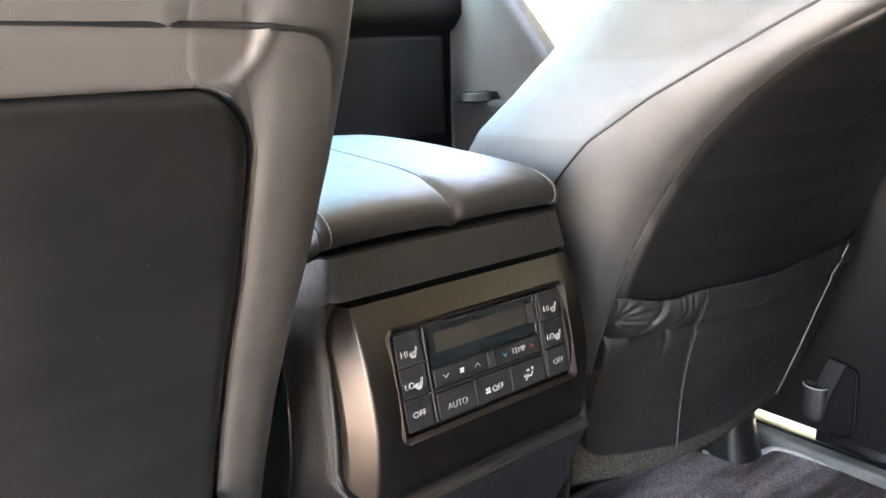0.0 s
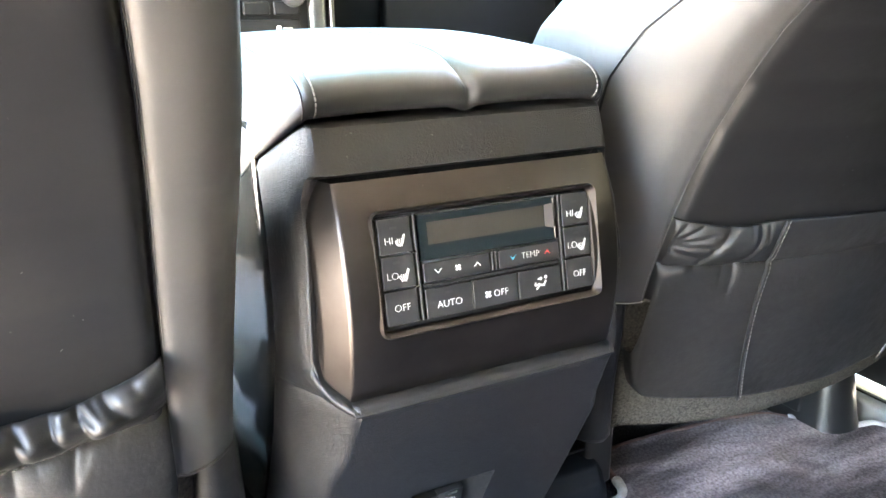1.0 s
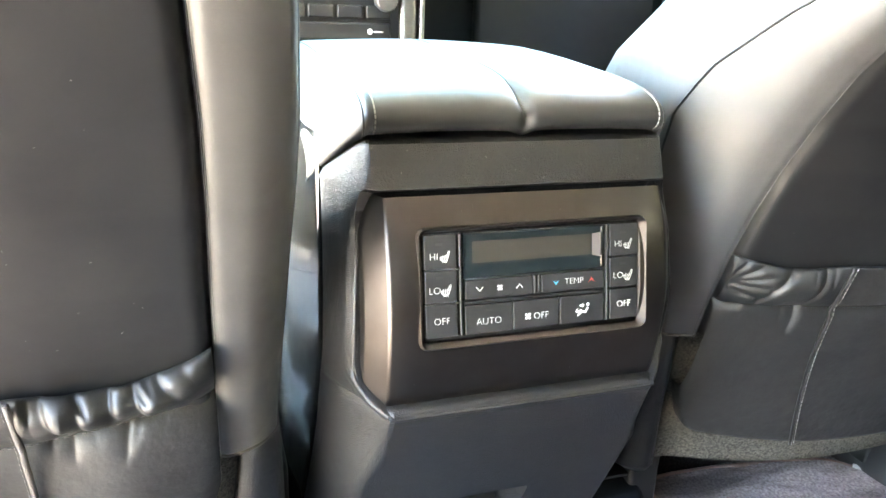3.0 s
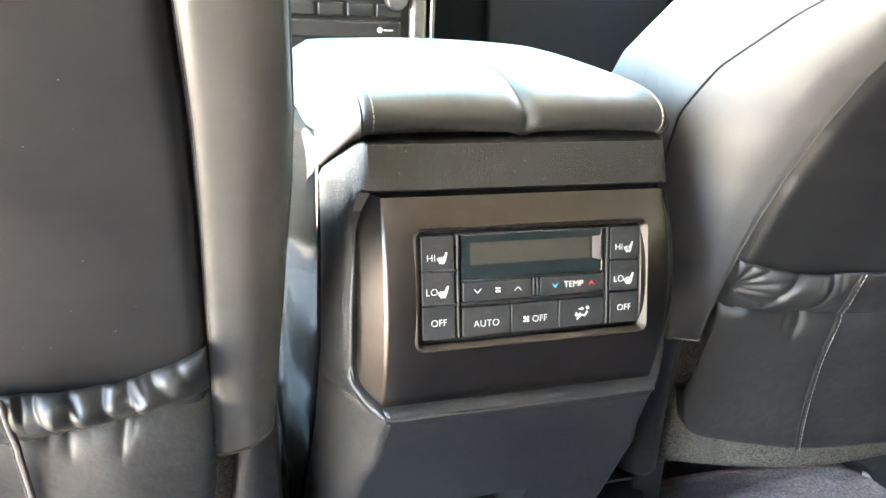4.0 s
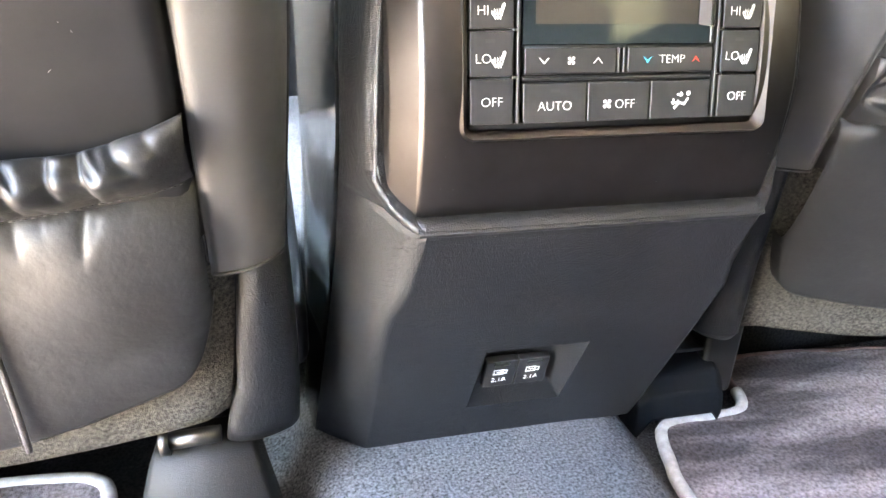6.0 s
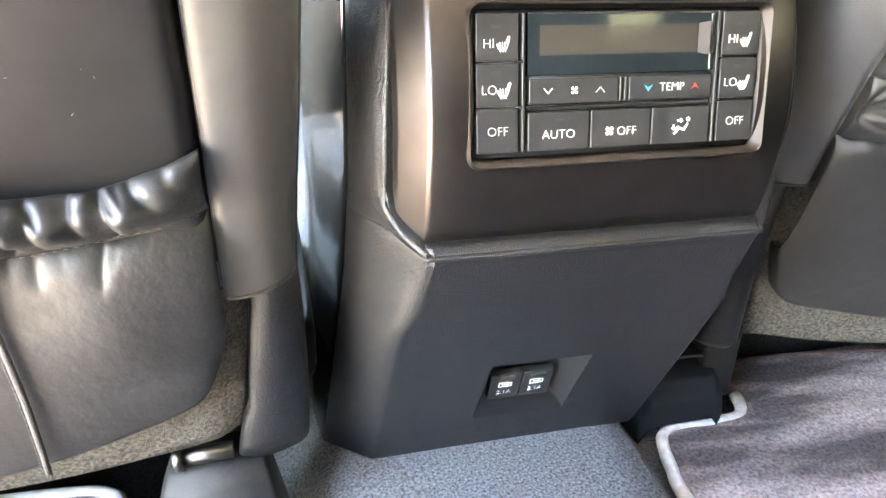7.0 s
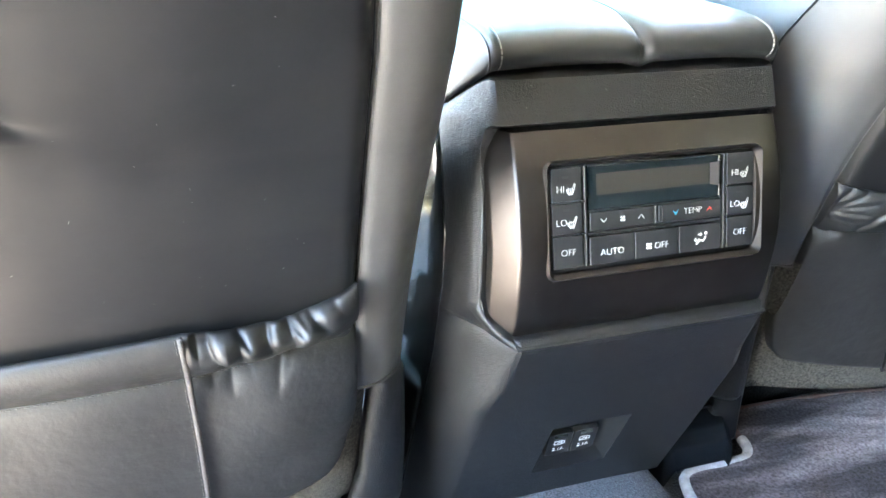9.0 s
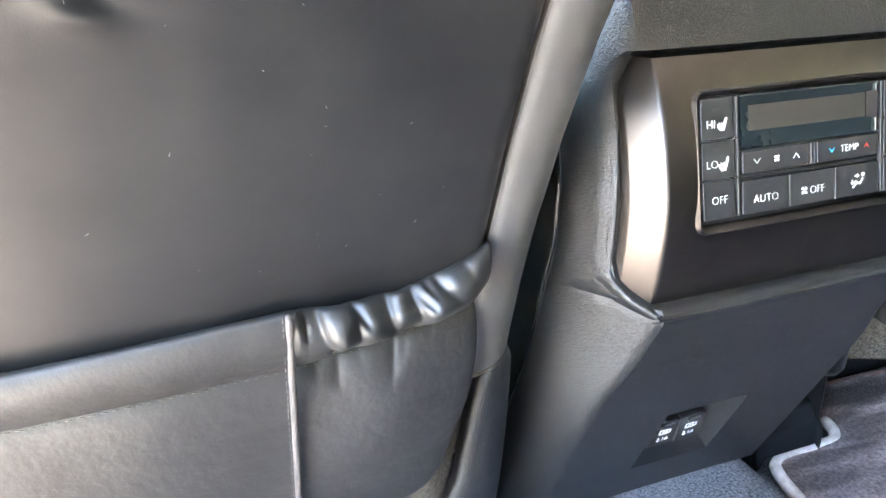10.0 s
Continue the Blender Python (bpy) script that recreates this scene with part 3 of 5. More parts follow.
# glossy flanks of the console, from the parting line of the rear trim forward
def flank(sgn):
    bm = bmesh.new()
    zs = [r[0] for r in SECTION][::-1]
    rows = []
    for i in range(46):
        z = 0.10 + 0.462 * i / 45
        sx, sy = table(z, zs, [r[5] for r in SECTION][::-1]), table(z, zs, [r[6] for r in SECTION][::-1])
        low = max(0.0, (0.30 - z) / 0.2)
        line = [(sx - 0.010, sy + 0.006), (sx - 0.0016, sy + 0.0062), (sx - 0.0002, sy + 0.0085), (sx + 0.001, sy + 0.016), (sx + 0.005, sy + 0.06), (0.157 + 0.008 * low, 0.25), (0.150 + 0.010 * low, 0.42), (0.132, 0.56), (0.135, 0.70)]
        rows.append([(sgn * x, y, z) for x, y in line[:3]] + [(sgn * p.x, p.y, z) for p in spline([(x, y, 0) for x, y in line[3:]], 24)])
    rows.append([(x * 0.94, y, 0.568) for x, y, _ in rows[-1]])
    grid(bm, rows)
    return bm


for sgn in (-1, 1):
    part("side_panel", flank(sgn), GLOSS, console, "glossy black console side")
part("front_deck", box_bm(-0.126, 0.126, 0.37, 0.70, 0.52, 0.572), SMOOTH, console, bevel=0.008)
settle_parts(console)


# ---- front seats ----
def seat_shape(z, shape):
    zs = shape["z"]
    return [table(z, zs, shape[k]) for k in ("pd", "py", "bd", "by")]


LEFT_SHAPE = {
    "side": -1, "mid": 0.445, "top": 0.690, "bulge": 0.016, "corner": 0.030, "hem": 0.343, "pinch": (0.387, 0.575), "deep": 0.8,
    "z": [0.20, 0.30, 0.36, 0.40, 0.45, 0.50, 0.55, 0.60, 0.65, 0.70, 0.76, 0.84],
    "pd": [0.222, 0.222, 0.222, 0.222, 0.2215, 0.221, 0.220, 0.220, 0.222, 0.224, 0.228, 0.235],
    "py": [0.070, 0.052, 0.036, 0.022, 0.002, -0.021, -0.046, -0.077, -0.106, -0.134, -0.168, -0.212],
    "bd": [0.182, 0.180, 0.178, 0.176, 0.173, 0.171, 0.169, 0.170, 0.174, 0.178, 0.186, 0.205],
    "by": [0.105, 0.083, 0.066, 0.054, 0.037, 0.015, -0.012, -0.048, -0.085, -0.118, -0.155, -0.20],
}
RIGHT_SHAPE = {
    "side": 1, "mid": 0.445, "top": 0.742, "bulge": 0.045, "corner": 0.05, "seam_shift": 1.0, "far_fall": 0.45, "hem": 0.367, "deep": 1.0,
    "z": [0.20, 0.30, 0.36, 0.40, 0.46, 0.50, 0.54, 0.58, 0.62, 0.66, 0.69, 0.71, 0.75, 0.84],
    "pd": [0.240, 0.221, 0.215, 0.214, 0.2155, 0.218, 0.220, 0.220, 0.215, 0.210, 0.210, 0.214, 0.225, 0.26],
    "py": [0.128, 0.106, 0.092, 0.080, 0.060, 0.045, 0.026, 0.001, -0.032, -0.075, -0.115, -0.148, -0.215, -0.37],
    "bd": [0.190, 0.188, 0.185, 0.180, 0.170, 0.164, 0.159, 0.155, 0.1555, 0.163, 0.175, 0.186, 0.205, 0.23],
    "by": [0.125, 0.112, 0.104, 0.101, 0.100, 0.098, 0.093, 0.080, 0.047, -0.003, -0.050, -0.085, -0.160, -0.33],
}


def panel_y(d, z, shape):
    """The seat back's surface at the distance d from the car's middle."""
    pd, py, _, _ = seat_shape(z, shape)
    s = min(1.0, max(0.0, 1 - abs(d - shape["mid"]) / (shape["mid"] - pd)))
    fall = shape.get("far_fall", 1.0) if d > shape["mid"] else 1.0
    return py - shape["bulge"] * (1 - fall * (1 - s) ** 2)


def panel_edge(z, shape):
    """Where the back panel's edge runs at a height: straight up, then rounded in to the top."""
    pd = seat_shape(z, shape)[0]
    r, top = shape["corner"], shape["top"]
    if z > top - r:
        q = min(1.0, (z - top + r) / r)
        pd = pd + (shape["mid"] - pd if r > 0.1 else r) * (1 - math.sqrt(max(0.0, 1 - q * q)))
    return pd


def back_panel(shape):
    bm = bmesh.new()
    sd, mid, top = shape["side"], shape["mid"], shape["top"]
    rows = []
    zs = [0.37 + (top - 0.0005 - 0.37) * (1 - (1 - i / 109) ** 1.4) for i in range(110)]
    for z in zs:
        e = panel_edge(z, shape)
        row = []
        for k in range(121):
            u = k / 120
            d = e + (2 * mid - 2 * e) * u
            edge = min(u, 1 - u) * (2 * mid - 2 * e)
            roll = min(1.0, edge / 0.011, (top - z) / 0.011)
            y = panel_y(d, z, shape) + 0.006 - 0.013 * math.sqrt(max(0.0, 1 - (1 - roll) ** 2))
            y += 0.0016 * noise.noise((d * 9, z * 7, 3.0))
            if "pinch" in shape:
                a, b = d - shape["pinch"][0], z - shape["pinch"][1]
                y -= 2.6 * (0.0012 * math.exp(-((a / 0.010) ** 2) - ((b - 0.25 * a) / 0.004) ** 2) + 0.0016 * math.exp(-(((a - 0.004) / 0.007) ** 2) - ((b + 0.3 * a - 0.011) / 0.0035) ** 2) - 0.0014 * math.exp(-((a / 0.012) ** 2) - ((b - 0.25 * a - 0.006) / 0.003) ** 2))
            row.append((sd * d, y, z))
        rows.append(row)
    grid(bm, rows)
    return bm


def near_line(d, z, pts):
    best = 1.0
    for (ax, az), (bx, bz) in zip(pts[:-1], pts[1:]):
        ux, uz = bx - ax, bz - az
        f = min(1.0, max(0.0, ((d - ax) * ux + (z - az) * uz) / (ux * ux + uz * uz)))
        best = min(best, math.hypot(d - ax - f * ux, z - az - f * uz))
    return best


def welts(d, z, shape):
    """How far the sewn ridges round the shoulder stand out of the cover."""
    top, mid = shape["top"], shape["mid"]
    if z < top - 0.03 or z > top + 0.06:
        return 0.0
    d = min(d, 2 * mid - d)
    _, _, bd0, _ = seat_shape(top, shape)
    pd0 = seat_shape(top, shape)[0]
    corner = [(pd0 + 0.013, top - 0.003), (pd0 + 0.0065, top + 0.0040), (pd0 + 0.0018, top + 0.0105), (pd0, top + 0.0185)]
    box_seam = [(bd0 + 0.0065, top - 0.022), (bd0 + 0.0085, top - 0.012), (bd0 + 0.010, top - 0.004), (bd0 + 0.0125, top + 0.0045), (bd0 + 0.0175, top + 0.0112), (bd0 + 0.0250, top + 0.0152), (pd0 - 0.003, top + 0.0170), (pd0 + 0.03, top + 0.0180), (mid, top + 0.019)]
    upper = [(pd0 + 0.037, top + 0.0225), (pd0 + 0.035, top + 0.028), (pd0 + 0.032, top + 0.050)]
    return (0.0028 * math.exp(-((near_line(d, z, corner) / 0.0030) ** 2)) + 0.0013 * math.exp(-((near_line(d, z, box_seam) / 0.0024) ** 2))
            + 0.0018 * math.exp(-((near_line(d, z, upper) / 0.0026) ** 2)))


def bolster_rows(shape, zs, outer):
    """Rows round one edge of the seat back: from the panel's edge, over the bolster, to its front."""
    sd, mid = shape["side"], shape["mid"]
    rows = []
    for z in zs:
        pd, py, bd, by = seat_shape(z, shape)
        e = panel_edge(z, shape) if z < shape["top"] else pd + shape["corner"]
        ey = panel_y(e, z, shape)
        w, deep = pd - bd, shape["deep"] * (table(z, [0.66, 0.695, 0.73, 0.84], [1.0, 1.12, 1.34, 1.6]) if sd > 0 else 1.0)
        line = []
        roll = 0.007 * min(1.0, max(0.0, (shape["top"] + 0.004 - z) / 0.006))
        inner = min(pd, e - 0.0025)
        for k in range(7):
            d = e + (inner - e) * k / 7
            line.append((d, panel_y(max(d, pd), z, shape) + (roll if k == 0 else -0.0007)))
        line += [(pd - 0.18 * w, py - 0.003 + 0.04 * (by - py)), (pd - 0.52 * w, py + 0.12 * (by - py)), (bd + 0.20 * w, py + 0.48 * (by - py)), (bd + 0.02 * w, by - 0.002), (bd - 0.001, by + 0.022),
                 (bd, by + 0.07 * deep), (bd + 0.004, by + 0.13 * deep), (bd + 0.022, by + 0.175 * deep), (bd + 0.06, by + 0.185 * deep), (bd + 0.10, by + 0.15 * deep)]
        pts = spline([(d, y, 0) for d, y in line], 100)
        wob = [-welts(p.x, z, shape) * (1 if k < 62 else 0) + 0.0010 * min(1.0, k / 30) * noise.noise((p.x * 18, p.y * 18, z * 16 + 5)) for k, p in enumerate(pts)]
        push = shape["bulge"] * (1 - shape.get("far_fall", 1.0)) if outer else 0.0
        rows.append([(sd * (2 * mid - p.x if outer else p.x), p.y + q - push, z) for p, q in zip(pts, wob)])
    return rows


def seat_cover(shape, outer):
    bm = bmesh.new()
    zs = [shape["hem"] + (0.84 - shape["hem"]) * i / 220 for i in range(221)]
    grid(bm, bolster_rows(shape, zs, outer))
    return bm


def upper_cover(shape):
    """The cover over the panel's top edge."""
    bm = bmesh.new()
    sd, mid, top = shape["side"], shape["mid"], shape["top"]
    rows = []
    for j in range(80):
        z = top - 0.002 + (0.84 - top) * j / 79
        e = seat_shape(z, shape)[0] + shape["corner"] - 0.004
        row = []
        for k in range(81):
            d = e + (2 * mid - 2 * e) * k / 80
            row.append((sd * d, panel_y(d, z, shape) - welts(d, z, shape) - 0.0003 + (0.008 if j == 0 else 0) + 0.0015 * min(1.0, min(d - e, 2 * mid - e - d) / 0.03) * noise.noise((d * 14, z * 14, 6)), z))
        rows.append(row)
    grid(bm, rows)
    return bm


def on_back(d, z, shape):
    pd, py, bd, by = seat_shape(z, shape)
    d = min(d, 2 * shape["mid"] - d)
    if d < pd + shape["corner"] - 0.002:
        row = [(abs(p[0]), p[1]) for p in bolster_rows(shape, [z], False)[0][:70]]
        for (a, ya), (b, yb) in zip(row[:-1], row[1:]):
            if b <= d <= a and a - b > 1e-6:
                return ya + (yb - ya) * (a - d) / (a - b)
        return by
    return panel_y(d, z, shape)


def line_tube(shape, pts, radius, out=0.0, flip=False):
    """A seam through (distance, height) points on the seat back."""
    bm = bmesh.new()
    sd, mid = shape["side"], shape["mid"]
    run = spline([(d, 0, z) for d, z in pts], 40)
    radii = [radius * min(1.0, 0.15 + 5 * k / 39, 0.15 + 5 * (39 - k) / 39) for k in range(40)]
    tube(bm, [(sd * (2 * mid - p.x if flip else p.x), on_back(p.x, p.z, shape) - out, p.z) for p in run], radii, 10)
    return bm


def pocket_line(d, shape, which):
    """Heights of the pocket's top edge, hem stitch line and lower edge at a distance from the seat's middle."""
    g = shape["gather"]
    off = abs(d - shape["mid"])
    pip = shape["pip"]
    e = shape["mid"] - seat_shape(0.42, shape)[0]
    q = max(0.0, (off - pip) / (e - pip))
    if which == "top":
        return g["top"] + g["rise"] * q**2.2 - 0.004 * math.sin(math.pi * min(1, q)) + 0.004 * (1 - min(1, off / pip)) * -1
    if which == "hem":
        return g["hem"] + g["hem_rise"] * q**1.6
    low = g["low"] + g["low_rise"] * min(1.15, off / e) ** 2
    return low + 0.055 * max(0.0, (off - e + 0.035) / 0.035) ** 3.2


def creases(seed, fine):
    """Tucks of an elastic edge: place from piping to corner, slant, width on the piping's and on the corner's side, depth, upper and lower reach."""
    if fine:
        return [(0.17, 0.3, 0.0022, 0.0060, 0.0034, -0.3, 1.8), (0.28, 0.2, 0.0020, 0.0030, 0.0016, -0.3, 0.5), (0.57, 1.0, 0.0024, 0.0080, 0.0058, -0.4, 1.2), (0.04, 0.0, 0.0020, 0.0040, 0.0018, -0.3, 0.6), (0.36, 0.0, 0.0030, 0.0040, 0.0014, 0.9, 1.6)]
    if seed % 10 == 0:
        return [(0.14, 0.5, 0.0075, 0.0022, 0.0075, -0.2, 1.05), (0.05, 0.5, 0.0028, 0.0022, 0.0040, -0.3, 0.45), (0.27, 0.1, 0.0060, 0.0024, 0.0062, 0.1, 1.1), (0.35, 0.9, 0.0030, 0.0022, 0.0060, -0.3, 0.45), (0.46, 0.3, 0.0080, 0.0026, 0.0080, -0.2, 0.8),
                (0.22, -0.8, 0.0040, 0.0024, 0.0040, 0.5, 1.2), (0.40, -0.4, 0.0040, 0.0030, 0.0034, 0.6, 1.2), (0.58, 0.2, 0.0120, 0.0022, 0.0105, -0.1, 1.15), (0.66, 1.0, 0.0030, 0.0024, 0.0070, -0.3, 0.5), (0.73, 1.1, 0.0026, 0.0022, 0.0048, -0.3, 0.35), (0.80, 1.1, 0.0038, 0.0028, 0.0070, -0.3, 0.6),
                (0.74, -0.8, 0.0070, 0.0030, 0.0046, 0.6, 1.2), (0.90, 0.6, 0.0040, 0.0030, 0.0026, -0.3, 0.5), (0.08, 0.0, 0.0030, 0.0030, 0.0018, 0.9, 1.4), (0.19, 0.1, 0.0036, 0.0030, 0.0020, 0.95, 1.6), (0.33, -0.1, 0.0034, 0.0030, 0.0014, 0.95, 1.4),
                (0.47, 0.2, 0.0030, 0.0030, 0.0014, 0.95, 1.35), (0.58, -0.5, 0.0050, 0.0028, 0.0025, 0.95, 1.8), (0.68, -0.9, 0.0040, 0.0030, 0.0016, 0.95, 1.5), (0.82, -0.8, 0.0040, 0.0030, 0.0016, 0.9, 1.4)]
    rng = random.Random(seed)
    out, q = [], 0.05
    while q < 0.99:
        out.append((q, rng.uniform(-0.4, 0.9), rng.uniform(0.003, 0.009), rng.uniform(0.002, 0.003), rng.uniform(0.0025, 0.0055), rng.uniform(-0.3, 0.3), rng.uniform(0.5, 1.5)))
        q += rng.uniform(0.075, 0.15)
    return out


TUCKS = {}


def fold(d, q, shape, seed):
    """How far a tuck pulls the cloth in; q: 0 at the top edge, 1 at the hem, more below it."""
    off = abs(d - shape["mid"])
    e = shape["mid"] - seat_shape(0.42, shape)[0]
    run = e - shape["pip"] - 0.004
    at = off - shape["pip"] - 0.004
    if at < 0:
        return 0.0
    side = 1 if d > shape["mid"] else 0
    if (seed, side) not in TUCKS:
        TUCKS[(seed, side)] = creases(seed * 10 + side, shape["side"] > 0)
    pull = 0.0
    for place, slant, near, far, depth, r0, r1 in TUCKS[(seed, side)]:
        x = at - place * run - slant * (q - 0.5) * 0.022 - 0.0012 * math.sin(5 * q + place * 20)
        env = max(0.0, min(1.0, (q - r0) / 0.25)) * max(0.0, min(1.0, (r1 - q) / 0.35))
        env *= env * (3 - 2 * env) if env < 1 else 1
        w = near if x < 0 else far
        pull += (0.88 if shape["side"] < 0 else 1.0) * depth * env * math.exp(-math.sqrt((x / w) ** 2 + 0.12) + 0.346)
    return min(pull, 0.016) * min(1.0, at / 0.004)


def bunch(d, z, shape):
    """Folds fanning out from where the right pocket's hem is drawn together at the console side."""
    if shape["side"] < 0:
        return 0.0
    u = d - seat_shape(0.42, shape)[0] + 0.002
    v = z - 0.4300
    r = math.hypot(u, v)
    if u < 0.0005 or r > 0.062:
        return 0.0
    pull = 0.0
    for angle, reach, width, depth in ((64, 0.026, 0.0020, 0.0042), (42, 0.034, 0.0024, 0.0056), (22, 0.036, 0.0024, 0.0050), (2, 0.036, 0.0022, 0.0046), (-24, 0.030, 0.0026, 0.0046)):
        a = radians(angle + 500 * (r - 0.02) * (0.6 if angle < 0 else -0.25))
        along, off = u * math.cos(a) + v * math.sin(a), -u * math.sin(a) + v * math.cos(a)
        if along > 0:
            pull += depth * math.exp(-math.sqrt((off / width) ** 2 + 0.05) + 0.22 - (along / reach) ** 4) * min(1.0, along / 0.006)
    swell = 0.0038 * math.exp(-(((r - 0.031) / 0.007) ** 2) - ((math.degrees(math.atan2(v, u)) + 44) / 26) ** 2)
    return (min(pull, 0.0075) - swell) * min(1.0, u / 0.006)


def pocket(shape, seat, seed):
    sd, mid = shape["side"], shape["mid"]
    e = seat_shape(0.42, shape)[0]
    n = 640
    ds = [e + 0.0005 + (2 * mid - 2 * e - 0.001) * i / n for i in range(n + 1)]

    def lift(d):
        u = min(d - e, 2 * mid - e - d)
        return 0.011 * math.sqrt(max(0.0, 1 - (1 - min(1.0, u / 0.05)) ** 2))

    # upper band
    bm = bmesh.new()
    rows = []
    m = 26
    for j in range(-2, m + 1):
        row = []
        for d in ds:
            t, h = pocket_line(d, shape, "top"), pocket_line(d, shape, "hem")
            q = max(0, j) / m
            z = t + (h - t) * q
            crinkle = fold(d, q, shape, seed)
            loose = max(0.0, (abs(d - mid) - shape["pip"]) / 0.1)
            puff = ((0.0085 if sd < 0 else 0.0045) + (0.0125 if sd < 0 else 0.0075) * min(1, loose * 4) * min(1.0, 0.25 + 0.75 * min(d - e, 2 * mid - e - d) / 0.03)) * math.sin(math.pi * min(1, 0.03 + 0.95 * q) ** (0.85 if sd < 0 else 1.0)) ** 0.8
            y = panel_y(d, z, shape) - lift(d) - puff + crinkle + bunch(d, z, shape) - 0.002 - (0.0004 + (0.0024 if sd < 0 else 0.0012) * min(1, loose * 4)) * noise.noise((d * 55, z * 40, seed))
            if j < 0:
                y += 0.004 * -j
                z -= 0.002 * (-j - 1)
            z -= (1 - q) * 0.35 * crinkle if j >= 0 else crinkle * 0.35
            row.append((sd * d, y, z))
        rows.append(row)
    grid(bm, rows)
    band = part("pocket_hem", bm, POCKET_LEATHER, seat, "gathered elastic pocket hem")
    # body of the pocket
    bm = bmesh.new()
    rows = []
    m = 60
    for j in range(m + 3):
        row = []
        for d in ds:
            h, lo = pocket_line(d, shape, "hem"), pocket_line(d, shape, "low")
            q = min(1.0, j / m)
            z = h + (lo - h) * q
            crinkle = fold(d, 1 + (h - z) / 0.045, shape, seed)
            puff = 0.0085 * math.sin(math.pi * min(1, 0.15 + q * 0.85)) ** 0.6 - ((0.0085 if sd < 0 else 0.0065) + (0.0040 if sd < 0 else 0.0) * min(1.0, max(0.0, (abs(d - mid) - shape["pip"]) / 0.03))) * math.exp(-(h - z) / (0.010 if sd < 0 else 0.007))
            puff += (0.0075 if sd < 0 else 0.0) * math.sin(math.pi * min(1.0, (h - z) / 0.11)) ** 1.2 * (1 - math.cos(math.pi * min(1.0, max(0.0, (abs(d - mid) - shape["pip"]) / 0.06)))) / 2
            slack = 0.0022 * noise.noise((d * 16, z * 14, seed))
            y = panel_y(d, z, shape) - lift(d) - puff + 0.85 * crinkle + bunch(d, z, shape) - slack + 0.001
            if j > m:
                y += 0.006 * (j - m)
                z += 0.001 * (j - m)
            row.append((sd * d, y, z))
        rows.append(row)
    grid(bm, rows)
    body = part("pocket", bm, POCKET_LEATHER, seat, "black leatherette map pocket")
    # hem stitches
    def at(d, z, out):
        return Vector((sd * d, panel_y(d, z, shape) - lift(d) - out, z))

    bm = bmesh.new()
    line = [at(d, pocket_line(d, shape, "hem") - 0.0006, 0.0042 - 0.8 * fold(d, 1.0, shape, seed)) for d in ds[5:-5]]
    stitches(bm, line, 0.0028, 0.0022, 0.00024)
    part("hem_stitching", bm, PIPING if sd < 0 else SMOOTH, band, "grey hem stitches" if sd < 0 else "dark hem stitches")
    # two piped seams
    for s2 in (-1, 1):
        d0 = mid + s2 * (shape.get("pip_far", shape["pip"]) if s2 > 0 else shape["pip"])
        lean = shape.get("lean_far", shape["lean"]) if s2 > 0 else shape["lean"]
        run = []
        zt, zb = pocket_line(d0, shape, "top") + 0.001, pocket_line(d0, shape, "low")
        for k in range(30):
            q = k / 29
            z = zt + (zb - zt) * q
            d = d0 - s2 * lean * q**2
            run.append(at(d, z, 0.0095 - 0.0035 * math.exp(-abs(z - pocket_line(d0, shape, "hem")) / 0.003)))
        bm = bmesh.new()
        tube(bm, run, 0.0020 if sd < 0 else 0.0016, 8)
        cord = part("piping", bm, CORD if sd < 0 else SMOOTH, body, "pale corded piping seam" if sd < 0 else "black piping seam")
        bm = bmesh.new()
        stitches(bm, [p + Vector((-s2 * sd * (0.0030 if sd < 0 else 0.0040), -0.0004, 0)) for p in run], 0.0034, 0.0018, 0.00028 if sd < 0 else 0.00045)
        part("piping_stitching", bm, PIPING if sd < 0 else THREAD, cord, "pale thread stitches")


